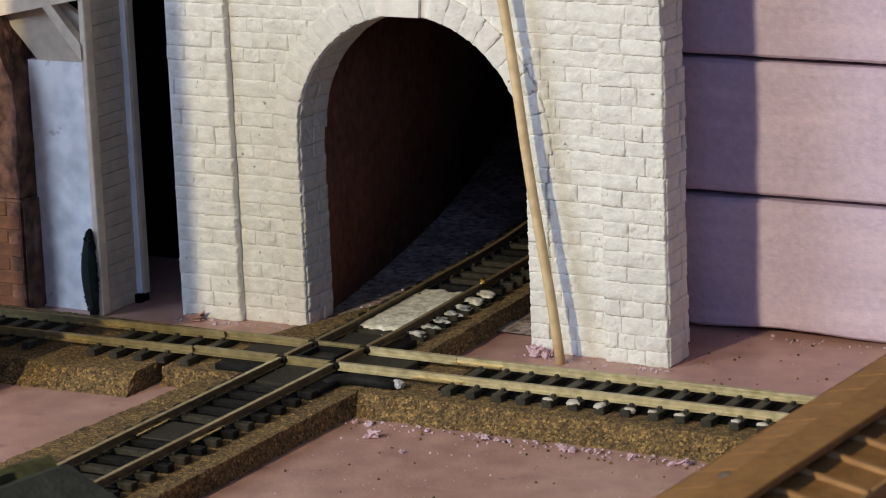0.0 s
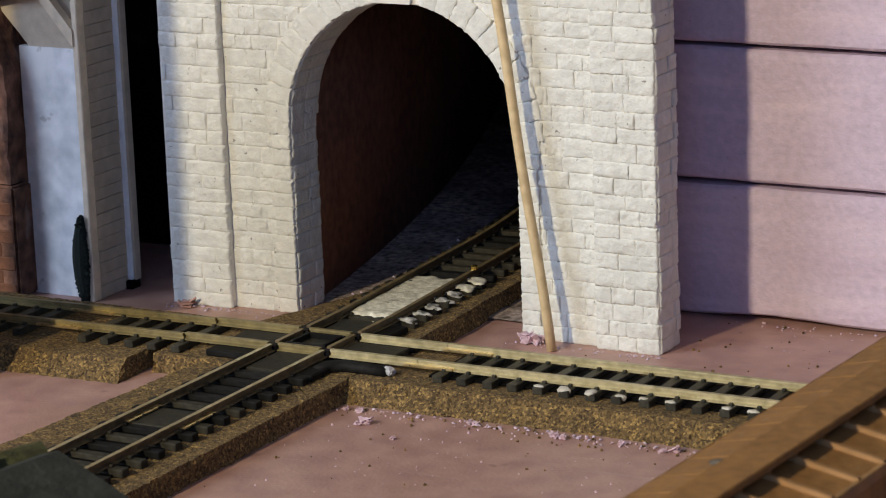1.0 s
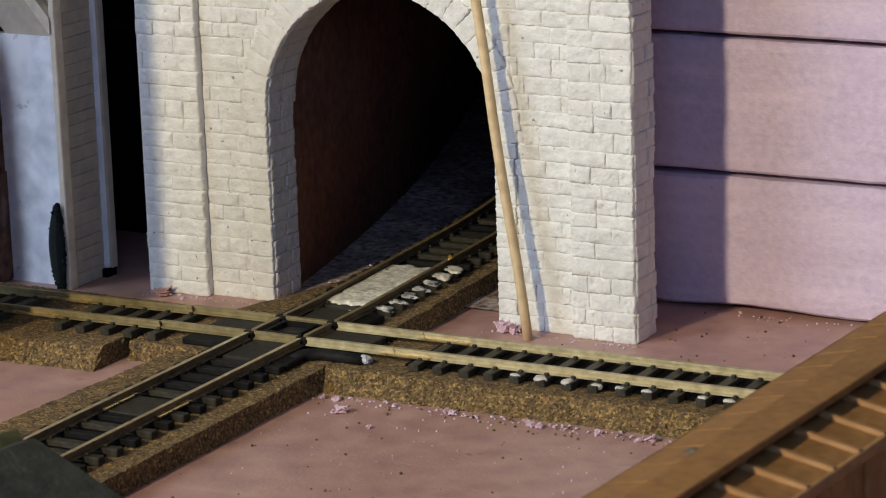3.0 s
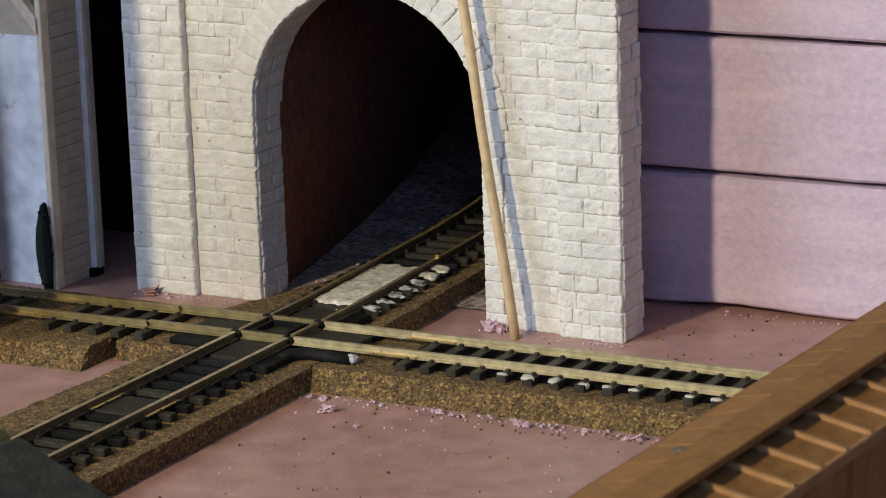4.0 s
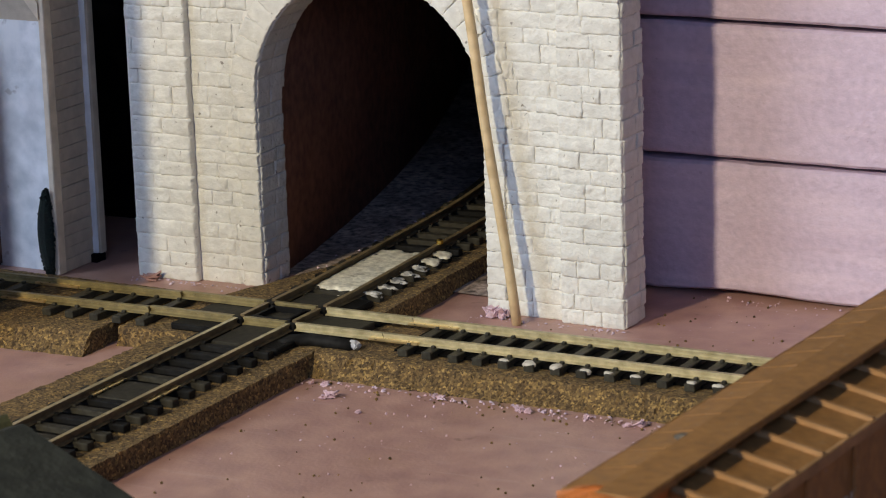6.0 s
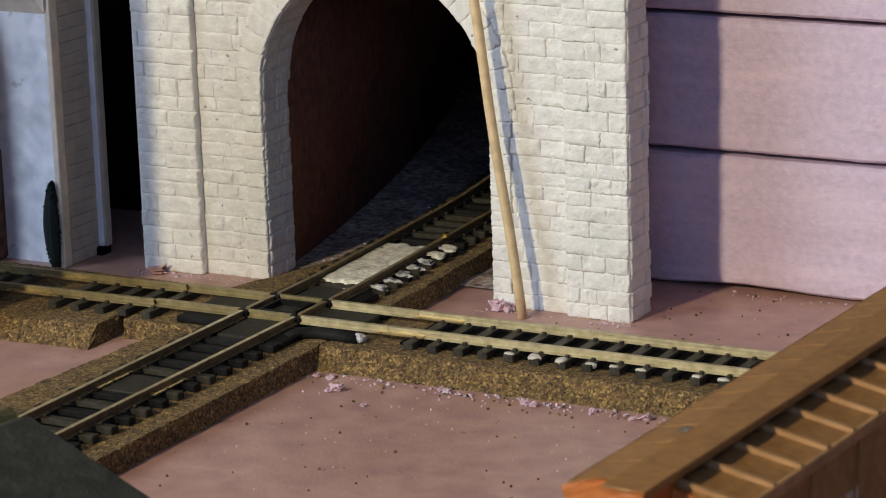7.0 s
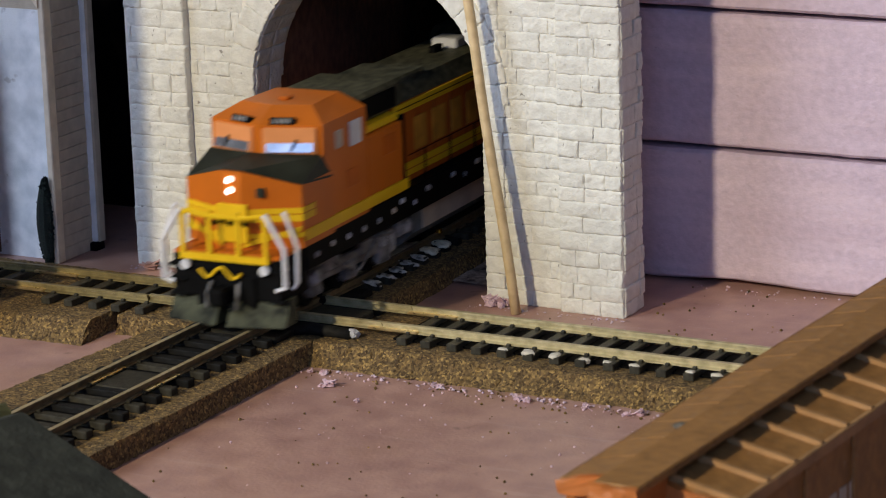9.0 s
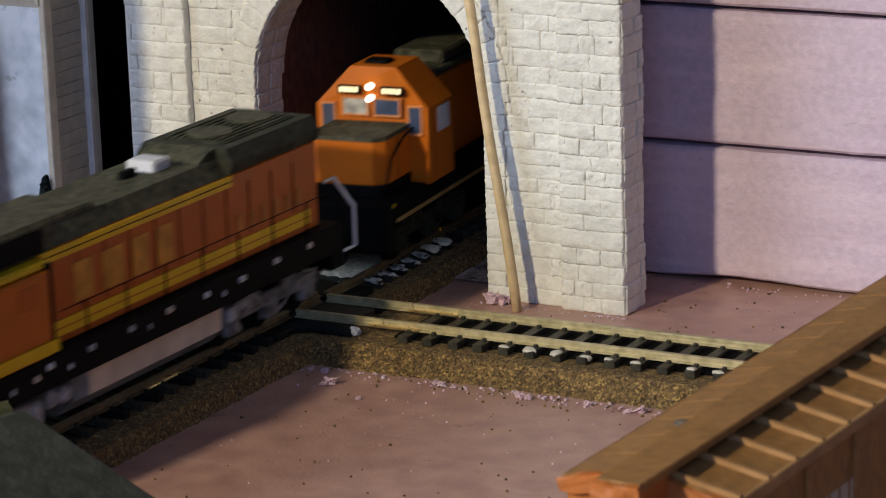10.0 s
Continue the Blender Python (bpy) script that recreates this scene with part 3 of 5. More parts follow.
def build_cork():
    cork_strip("speckled brown cork roadbed under the brass siding", [(21.5, -19), (330, -19), (330, 19), (21.5, 19)], [5, 0, 3, 0], 1)
    cork_strip("speckled brown cork roadbed with a dark cut edge", [(-25, -21), (-46, -330), (21.0, -330), (21.5, -19.5)], [4.0, 0, 0.8, 0], 2)
    cork_strip("speckled brown cork roadbed piece under the crossing", [(-42, -17), (-22.5, -17), (21, -19), (21, 21), (-42, 21)], [0.5, 0, 0, 0, 0.5], 3)
    cork_strip("speckled brown cork roadbed block with a cut end", [(-230, -29), (-46, -25), (-46, 21), (-230, 24)], [6, 0.6, 2, 0], 4)
    s_list = [21.5 + 20 * i for i in range(74)]
    right = [line_at(s) for s in s_list]
    out = [(p.x + 20 * math.cos(a), p.y + 20 * math.sin(a)) for p, a in right]
    wide = [16.5 + 16 * max(0.0, 1 - (s - 21) / 45) for s in s_list]
    inn = [(p.x - w * math.cos(a), p.y - w * math.sin(a)) for (p, a), w in zip(right, wide)]
    cork_strip("dark cork roadbed leading into the tunnel", out + inn[::-1], [1.0] * (len(out) - 1) + [0] + [2.0] * (len(inn) - 1) + [0], 5, 4.0)


# ---- stone tunnel portal ----
FACE, BACK, REVEAL, TOP = 51.5, 62.0, 65.6, 132.0
ARCH_X, ARCH_Z, ARCH_R = 0.3, 47.2, 37.3
PL, PR = -79.0, 80.5


def stone_variants(count):
    """Rock-faced blocks of unit size: a chipped face that falls off quickly to shallow joints."""
    out = []
    us = (0, 0.035, 0.10, 0.20, 0.30, 0.40, 0.5, 0.60, 0.70, 0.80, 0.90, 0.965, 1)
    ws = (0, 0.07, 0.18, 0.34, 0.5, 0.66, 0.82, 0.93, 1)
    nx, nz = len(us) - 1, len(ws) - 1
    for k in range(count):
        bm = bmesh.new()
        lean = 0.16 * noise.noise((k * 3.7, 1, 2))
        rows = []
        for j in range(nz + 1):
            row = []
            for i in range(nx + 1):
                u, w = us[i] - 0.5, ws[j] - 0.5
                rim = min(us[i], 1 - us[i], 0.5 * ws[j], 0.5 * (1 - ws[j]))
                rise = min(1.0, rim / 0.06) ** 0.6
                chip = noise.noise((u * 3.2 + k * 7.3, w * 2.2, k * 1.9))
                facet = abs(noise.noise((u * 6.5 + k * 2.3, w * 3.4 + k, 3.0)))
                grain = noise.noise((u * 17 + k, w * 9, 5))
                d = 0.30 + rise * (0.38 + 0.34 * chip - 0.42 * facet + 0.14 * grain + lean * w * 2) + 0.16 * noise.noise((u * 5 + k, w * 4, 8))
                jx = 0.05 * noise.noise((j * 0.9, k * 3.1, i)) if i in (0, nx) else 0.0
                jz = 0.10 * noise.noise((i * 0.7, k * 2.1, j)) if j in (0, nz) else 0.0
                row.append(bm.verts.new((u + jx, -d, w + jz)))
            rows.append(row)
        for j in range(nz):
            for i in range(nx):
                bm.faces.new((rows[j][i], rows[j][i + 1], rows[j + 1][i + 1], rows[j + 1][i]))
        rim = rows[0] + [r[-1] for r in rows[1:]] + rows[-1][-2::-1] + [r[0] for r in rows[-2:0:-1]]
        back = [bm.verts.new((v.co.x, 1.0, v.co.z)) for v in rim]
        for i in range(len(rim)):
            bm.faces.new((rim[i - 1], back[i - 1], back[i], rim[i])[::-1])
        bmesh.ops.recalc_face_normals(bm, faces=bm.faces)
        me = bpy.data.meshes.new("stone")
        bm.to_mesh(me)
        bm.free()
        me.materials.append(STONE_PLASTER)
        for p in me.polygons:
            p.use_smooth = True
        out.append(me)
    return out


STONES = stone_variants(24)


def stone(parent, centre, w, h, depth=1.0, rx=0.0, ry=0.0, rz=0.0):
    m = pose(centre[0] * MM, centre[1] * MM, centre[2] * MM, rx, ry, rz) @ pose(0, 0, 0, rng.gauss(0, 1.6), rng.gauss(0, 0.8), rng.gauss(0, 1.2)) @ Matrix.Diagonal((w * MM, depth * MM, h * MM, 1))
    return set_stone(parent, m, centre[2] < 91 and rz == 0.0)


STONE_REST = [[], []]


def set_stone(parent, m, single):
    me = STONES[rng.randrange(len(STONES))]
    if single:
        return piece("stone", me, parent, m)
    verts, faces = STONE_REST
    k = len(verts)
    verts += [tuple(m @ v.co) for v in me.vertices]
    faces += [tuple(k + i for i in p.vertices) for p in me.polygons]


def build_portal():
    t = thing("tunnel_portal", "unpainted white plaster tunnel portal cast as rough stonework", "tunnel portal")
    bm = bmesh.new()
    arc = [(ARCH_X + ARCH_R * math.cos(a), ARCH_Z + ARCH_R * math.sin(a)) for a in [math.pi * k / 28 for k in range(29)]]
    outline = [(PL, BASE), (PL, TOP), (PR, TOP), (PR, BASE), (ARCH_X + ARCH_R, BASE)] + arc + [(ARCH_X - ARCH_R, BASE)]
    prism(bm, outline, FACE - 0.3, BACK, "y")
    part("backing", bm, PLASTER, t)
    bm = bmesh.new()
    outer = [(ARCH_X + (ARCH_R + 4) * math.cos(a), ARCH_Z + (ARCH_R + 4) * math.sin(a)) for a in [math.pi * k / 28 for k in range(29)]]
    prism(bm, [(ARCH_X + ARCH_R, BASE)] + arc + [(ARCH_X - ARCH_R, BASE), (ARCH_X - ARCH_R - 4, BASE)] + outer[::-1] + [(ARCH_X + ARCH_R + 4, BASE)], BACK + 0.02, REVEAL, "y")
    part("barrel", bm, PLASTER, t, "stone barrel behind the arch")
    part("pilaster", boxes((PL - 0.1, -58.5, 48.3, FACE + 0.5, BASE, TOP - 1), bevel=0.3), PLASTER, t)
    part("pilaster", boxes((61.5, PR + 0.1, 48.9, FACE + 0.5, BASE, TOP - 1), bevel=0.3), PLASTER, t)
    part("coping", boxes((PL - 3, PR + 3, 46.5, BACK + 1, TOP, TOP + 5), bevel=0.6), PLASTER, t)
    # keystone, smooth and tall
    bm = bmesh.new()
    prism(bm, [(-8.2, 84.0), (5.2, 84.0), (6.6, 101), (-10.8, 101)], 49.9, FACE + 2, "y")
    part("keystone", bm, PLASTER, t, "smooth plain keystone")
    # courses
    z, row = BASE, 0
    while z < TOP - 5:
        h = rng.choice((4.0, 4.3, 4.6, 4.9, 5.3))
        zc = z + h / 2
        for a, b, y in ((PL, -58.5, 48.6), (-58.5, 61.5, FACE), (61.5, PR, 49.2)):
            x = a + (rng.uniform(-4, 0) if row % 2 else 0)
            while x < b - 0.5:
                w = rng.uniform(5.0, 13.0)
                x1 = x + w
                if b - x1 < 3.0:
                    x1 = b
                x0c, x1c = max(x, a), min(x1, b)
                x = x1
                if y == FACE:
                    gap = 0.0
                    if zc < ARCH_Z:
                        gap = ARCH_R + 5.5
                    elif zc < ARCH_Z + ARCH_R + 8.5:
                        gap = math.sqrt(max(0.0, (ARCH_R + 8.0) ** 2 - (zc - ARCH_Z) ** 2))
                    lo, hi = ARCH_X - gap, ARCH_X + gap
                    if x0c >= lo and x1c <= hi:
                        continue
                    if x0c < lo < x1c:
                        x1c = lo
                    elif x0c < hi < x1c:
                        x0c = hi
                if x1c - x0c < 1.4:
                    continue
                if x0c == PL:
                    x0c -= rng.uniform(-1.0, 0.3)
                stone(t, ((x0c + x1c) / 2, y, zc), x1c - x0c - rng.choice((-0.05, 0.0, 0.05, 0.12, 0.3)), h - rng.choice((-0.1, -0.05, 0.0, 0.05, 0.16)), rng.uniform(1.0, 1.6))
        # right-hand end, seen along the wall
        ya = 49.4
        while ya < BACK - 1:
            w = min(rng.uniform(6, 11), BACK - ya)
            stone(t, (PR + rng.uniform(-0.3, 0.45), ya + w / 2, zc), w - 0.12, h - 0.1, rng.uniform(0.7, 1.2), rz=90)
            ya += w
        # jamb quoins beside the opening
        if zc < ARCH_Z + 1:
            for s in (-1, 1):
                w = rng.uniform(5.6, 7.2)
                stone(t, (ARCH_X + s * (ARCH_R + w / 2 - 0.1), FACE - 0.9, zc), w, h - 0.1, 0.9)
            ya = FACE
            while ya < REVEAL - 1:
                w = min(rng.uniform(6, 10), REVEAL - ya)
                stone(t, (ARCH_X - ARCH_R, ya + w / 2, zc), w - 0.12, h - 0.1, rng.uniform(0.7, 1.1), rz=90)
                ya += w
        z += h
        row += 1
    # arch ring and soffit
    n = 23
    for k in range(n):
        a = math.pi * (k + 0.5) / n
        size = math.pi * (ARCH_R + 3.6) / n
        c, s = math.cos(a), math.sin(a)
        if not 78 < math.degrees(a) < 104:
            stone(t, (ARCH_X + (ARCH_R + 3.9) * c, FACE - 0.9, ARCH_Z + (ARCH_R + 3.9) * s), 8.0, size - 0.15, 0.9, ry=-math.degrees(a))
        if math.degrees(a) > 60:
            for j in range(2):
                m = Matrix.Translation(Vector((ARCH_X + ARCH_R * c, FACE + 3.9 + 7.8 * j, ARCH_Z + ARCH_R * s)) * MM) @ Matrix((
                    (0, c, -s, 0), (1, 0, 0, 0), (0, s, c, 0), (0, 0, 0, 1))) @ Matrix.Diagonal((7.7 * MM, 0.9 * MM, math.pi * ARCH_R / n * MM, 1))
                set_stone(t, m, False)
    me = bpy.data.meshes.new("stonework")
    me.from_pydata(STONE_REST[0], [], STONE_REST[1])
    me.materials.append(STONE_PLASTER)
    for p in me.polygons:
        p.use_smooth = True
    rest = new("stonework", me)
    rest.parent = t
    tagged(rest, kind="stuff")
    return t


def build_tunnel():
    """Dark card lining behind the portal, a black cover over it, and added walls that darken the side gap."""
    t = thing("tunnel_lining", "dark brown card lining of the model tunnel", "tunnel lining")
    bm = bmesh.new()
    n = 30
    prev = None
    for i in range(n + 1):
        y = REVEAL + 0.3 + 420.0 * i / n
        x = -39.0 - 0.20 * (y - 70) - 0.00042 * (y - 70) ** 2
        ring = [bm.verts.new(p) for p in ((x, y, BASE - 0.2), (x, y, 104), (x - 1.5, y, 104), (x - 1.5, y, BASE - 0.2))]
        if prev:
            for k in range(4):
                bm.faces.new((prev[k], prev[(k + 1) % 4], ring[(k + 1) % 4], ring[k]))
        prev = ring
    bmesh.ops.recalc_face_normals(bm, faces=bm.faces)
    part("inner_wall", bm, CARD, t, smooth=True)
    bm = bmesh.new()
    grid_sheet(bm, -58, 46, 64, 110, 6.0, lambda x, y: BASE + 0.7 + 0.35 * noise.noise((x * 0.3, y * 0.3, 6)))
    grid_sheet(bm, -330, 46, 110, 560, 6.0, lambda x, y: BASE + 0.7 + 0.35 * noise.noise((x * 0.3, y * 0.3, 6)))
    part("tunnel_floor", bm, SOOT, t, "dark speckled tunnel floor", smooth=True)
    part("outer_wall", boxes((46, 47.5, BACK + 0.3, 560, BASE - 0.2, 104)), CARD, t)
    part("end_wall", boxes((-700, 47.4, 700, 702, BASE - 0.2, 104)), CARD, t)
    part("roof", boxes((-700, 60, BACK + 0.3, 720, 104.2, 107)), NEAR_BLACK, t)
    part("side_wall", boxes((-702, -700, 100, 702, BASE - 0.2, 104)), NEAR_BLACK, t)
    # near-black walls and cover added to give the side gap its shade
    part("front_wall", boxes((-700, -59, 108, 110, BASE - 0.2, 104)), NEAR_BLACK, t)
    part("gap_wall", boxes((-61, -59, BACK + 0.3, 108, BASE - 0.2, 104)), NEAR_BLACK, t)
    part("gap_wall", boxes((-195, -193, BACK + 0.3, 108, BASE - 0.2, 107)), NEAR_BLACK, t)
    part("cover", boxes((-330, -80, 58, 150, 107.2, 110)), NEAR_BLACK, t, "added black cover that keeps the gap beside the portal dark")


def build_stick():
    bm = bmesh.new()
    path = [(50.6 - 1.51 * k + 0.25 * math.sin(k * 0.9), 42.4 + 0.15 * k, BASE + 10 * k) for k in range(15)]
    tube(bm, path, [1.45 + 0.12 * noise.noise((k, 3, 1)) for k in range(15)], 12)
    tagged(part("bamboo_skewer", bm, BAMBOO, None, smooth=True), "thin bamboo skewer leaning before the white portal", "skewer")


# ---- timber portal at the side ----


def build_timber_portal():
    t = thing("timber_portal", "white and cream painted timber portal with brick lining", "tunnel portal")
    H = 128
    part("post", boxes((-103.5, -101.4, 39.2, 43, BASE, H), bevel=0.3), CREAM_WOOD, t)
    part("panel", boxes((-126, -103.3, 43.2, 46, BASE, 66.5)), WHITE_WOOD, t, "white panel with worn paint, tinted for the bluish shade on it")
    bm = bmesh.new()
    prism(bm, [(-105.4, 66.5), (-122.5, 66.5), (-134, 79), (-115, 86), (-105.4, 80)], 43.6, 45.8, "y")
    part("spandrel", bm, TAN_WOOD, t, "tan sloped panel under the beam")
    bm = bmesh.new()
    prism(bm, [(-103.0, 68), (-103.0, 73), (-114.5, 86.5), (-118.5, 86.5)], 38.6, 41.6, "y")
    part("brace", bm, CREAM_WOOD, t, "diagonal cream knee brace")
    bm = bmesh.new()
    prism(bm, [(-180, 70), (-180, 76), (-101.5, 92.5), (-101.5, 86.5)], 38.8, 42.8, "y")
    part("beam", bm, CREAM_WOOD, t)
    part("panel", boxes((-180, -105.4, 45, 46.4, 86, H)), WHITE_WOOD, t)
    # side planks
    z = BASE
    while z < H:
        h = rng.uniform(3.3, 4.3)
        part("plank", boxes((-104.0, -101.5 + rng.uniform(-0.15, 0.1), 43.0, 57.6, z + 0.1, min(z + h, H)), bevel=0.18), TAN_WOOD, t)
        z += h
    part("corner_strip", boxes((-103.0, -100.0, 57.4, 60.4, BASE + 2.5, H), bevel=0.4), WHITE_WOOD, t, "white corner strip")
    part("back_strip", boxes((-100.2, -99.2, 58.2, 61.2, BASE + 2.5, H), bevel=0.2), TAN_WOOD, t)
    part("foot", boxes((-104, -99.5, 56, 61, BASE - 0.2, BASE + 2.6), bevel=0.3), NEAR_BLACK, t)
    ivy = bmesh.new()
    tube(ivy, [(-104.3 - 1.0 * math.sin(k * 0.32), 38.9, BASE + 26 * k / 9) for k in range(10)], [0.9 + 1.7 * math.sin(math.pi * min(1, k / 9 * 0.92 + 0.05)) for k in range(10)], 10)
    for k in range(900):
        w = rng.random()
        half = 3.2 * math.sin(math.pi * min(1, w * 0.9 + 0.1)) ** 0.7
        c = Vector((-103.9 + rng.uniform(-half, half * 0.45), 38.4 + rng.uniform(-0.9, 0.5), BASE + 0.5 + 26 * w))
        q = Euler([rng.uniform(-1, 1) for _ in range(3)]).to_matrix()
        vs = [ivy.verts.new(c + q @ Vector(p) * rng.uniform(0.6, 1.1)) for p in ((-0.7, 0, -0.5), (0.7, 0, -0.4), (0.5, 0.2, 0.6), (-0.5, -0.2, 0.7))]
        ivy.faces.new(vs)
    tagged(part("ivy", ivy, LEAF_DARK), "dark green ivy climbing the white portal post", "ivy")
    # two brown blocks stacked in its opening, the lower one scored with courses
    b = thing("brick_block", "brown block scored with brick courses inside the timber portal", "brick block")
    bm = bmesh.new()
    box(bm, -190, -125.4, 34.4, 60, BASE - 0.1, 25.0, bevel=0.8, seg=2)
    part("block", bm, ROUGH_BROWN, b)
    me = mesh_of("brick", boxes((-4.75, 4.75, -0.35, 1, -2.05, 2.05), bevel=0.25), BRICK_BROWN)
    for j in range(8):
        for i in range(6):
            piece("brick", me, b, pose((-131.2 - 9.6 * i - (4.8 if j % 2 else 0)) * MM, (34.4 + rng.uniform(-0.15, 0.15)) * MM, (BASE + 2.3 + 4.22 * j) * MM, 0, 0, rng.uniform(-1, 1)))
    bm = bmesh.new()
    box(bm, -190, -126.2, 35.2, 60, 25.3, 88.0)
    bmesh.ops.subdivide_edges(bm, edges=bm.edges[:], cuts=22, use_grid_fill=True)
    rough(bm, 1.3, 0.09, 2.0)
    rough(bm, 0.5, 0.5, 5.0)
    for v in bm.verts:
        v.co.z = max(v.co.z, 25.1)
        if v.co.z > 60:
            v.co.x -= 0.35 * (v.co.z - 60)
    tagged(part("rough_block", bm, ROUGH_BROWN), "rough dark brown block with pale smears on the brick block", "block")


# ---- foreground cars ----


def build_boxcar():
    t = thing("boxcar", "weathered brown model boxcar with a roof running board", "model boxcar", (220.7, -240.0, 0), -2.5)
    W, L, E, P = 16.8, 187.0, 51.8, 55.0   # half width, length, eave and ridge height
    part("body", boxes((-W + 1, W - 1, 0.6, L, 5, E), bevel=0.3), CAR_BROWN, t)
    bm = bmesh.new()
    prism(bm, [(-W, E), (0, P), (W, E), (W, E - 1.2), (-W, E - 1.2)], 0, L, "y")
    part("roof", bm, CAR_BROWN, t)
    part("running_board", boxes((-3.6, 5.1, -13.0, L, P + 0.6, P + 2.2), bevel=0.25), CAR_BROWN, t, "wooden running board along the ridge")
    bm = boxes((-3.8, 5.3, -14.4, -13.02, P - 0.6, P + 2.1))
    bmesh.ops.subdivide_edges(bm, edges=bm.edges[:], cuts=6, use_grid_fill=True)
    rough(bm, 0.5, 0.5, 3.0)
    part("board_end", bm, CAR_ORANGE, t, "chipped orange end of the running board")
    for x in (-2.4, 3.9):
        bm = bmesh.new()
        prism(bm, [(-12.9, P + 0.7), (-1.0, P + 0.7), (-1.0, P - 7), (-2.0, P - 7)], x - 0.5, x + 0.5, "x")
        part("board_support", bm, CAR_ORANGE, t)
    me = {}
    for s in (-1, 1):
        # ribs and eave at +x are paler and stand higher than at -x
        bm = bmesh.new()
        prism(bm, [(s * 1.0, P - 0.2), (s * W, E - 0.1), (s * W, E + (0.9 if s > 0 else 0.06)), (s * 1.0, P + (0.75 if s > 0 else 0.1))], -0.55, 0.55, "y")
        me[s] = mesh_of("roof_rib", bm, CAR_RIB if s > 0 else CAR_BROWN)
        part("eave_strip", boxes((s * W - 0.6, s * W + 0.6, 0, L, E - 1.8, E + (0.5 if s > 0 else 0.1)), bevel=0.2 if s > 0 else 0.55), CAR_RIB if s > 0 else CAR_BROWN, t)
    for k in range(17):
        for s in (-1, 1):
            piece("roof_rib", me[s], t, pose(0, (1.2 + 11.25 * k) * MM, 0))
            piece("board_bracket", SADDLE, t, pose((s * 3.4 + 0.8) * MM, (1.2 + 11.25 * k) * MM, P * MM))
    part("end_wall", boxes((-W + 1, W - 1, -0.4, 0.6, 5, E - 1), bevel=0.3), CAR_ORANGE, t, "orange-brown car end")
    bm = bmesh.new()
    prism(bm, [(-W - 0.1, E), (0, P + 0.1), (W + 0.1, E), (W + 0.1, E - 2), (-W - 0.1, E - 2)], -1.6, 0.6, "y")
    bmesh.ops.subdivide_edges(bm, edges=bm.edges[:], cuts=9, use_grid_fill=True)
    rough(bm, 0.8, 0.35, 6.0)
    part("end_cap", bm, CAR_ORANGE, t)
    for k in range(5):
        part("end_rib", boxes((-W + 3, W - 3, -1.3, 0, 10 + 7.4 * k, 12.2 + 7.4 * k), bevel=0.5), CAR_ORANGE, t)
    for k in range(9):
        part("side_post", boxes((W - 1.1, W - 0.2, 8 + 21 * k, 10 + 21 * k, 6, E - 2), bevel=0.2), CAR_BROWN, t)
    for k in range(4):
        part("lettering_bar", boxes((W - 1.05, W - 0.85, 36 + 4.4 * k, 39 + 4.4 * k, 36.5, 40.5)), TAN_WOOD, t, "faded pale lettering")
    bm = bmesh.new()
    box(bm, -8, 8, 14, 46, 1, 5.2)
    box(bm, -8, 8, L - 46, L - 14, 1, 5.2)
    part("underframe", bm, LOCO_BLACK, t)
    for y in (20, 40, L - 40, L - 20):
        for s in (-1, 1):
            part("wheel", cylinder(bmesh.new(), (s * 8.25, y, 4.8), 4.8, 2.2), LOCO_BLACK, t)
    # a bit of grit on the roof
    bm = bmesh.new()
    bmesh.ops.create_icosphere(bm, subdivisions=2, radius=1.5)
    rough(bm, 0.6, 0.8)
    bmesh.ops.scale(bm, vec=(1.2, 1.0, 0.5), verts=bm.verts)
    tagged(part("grit", bm, GRIT), "grey lump of scenery grit on the boxcar roof", "grit").matrix_basis = pose(0.2150, -0.2125, 0.0545)
    tr = thing("storage_track", "model track under the brown boxcar", "model track", (222.2, -243.0, 0), -2.5, "model railway tracks")
    for s in (-1, 1):
        bm = bmesh.new()
        prism(bm, [(a + s * 8.25, b) for a, b in RAIL_PROFILE], -60, 195, "y")
        part("rail", bm, BRASS, tr)
    for k in range(32):
        piece("tie", TIE_MESH, tr, pose(0, (-54 + 7.5 * k) * MM, 0))


SADDLE = mesh_of("board_bracket", boxes((-0.6, 0.6, -0.5, 0.5, -0.8, 1.1)), CAR_BROWN)


def build_shed():
    t = thing("shed", "low model shed with a dark grey-green roof beside the track", "model shed", (78.8, -224.7, 0), -9.7)
    part("wall", boxes((-14, 30, -110, -1.5, BASE, 31), bevel=0.4), GREY_GREEN, t)
    bm = bmesh.new()
    prism(bm, [(0, 44), (38, 31), (38, 29.4), (0, 42.2), (-16, 37), (-16, 38.6)], -112, 0, "y")
    part("roof", bm, GREY_GREEN, t)
    bm = bmesh.new()
    tube(bm, [(-7 + 1.5 * math.sin(k), -100 + 5.4 * k, 41.5) for k in range(20)], [2.6 + 1.2 * noise.noise((k * 0.8, 2, 2)) for k in range(20)], 10)
    rough(bm, 1.2, 0.4)
    tagged(part("moss", bm, MOSS, t), "greenish moss along the ridge")


# ---- the locomotives: nose at y = 0, tail towards +y ----


def bar(bm, pts, r=0.55):
    return tube(bm, pts, r, 6)


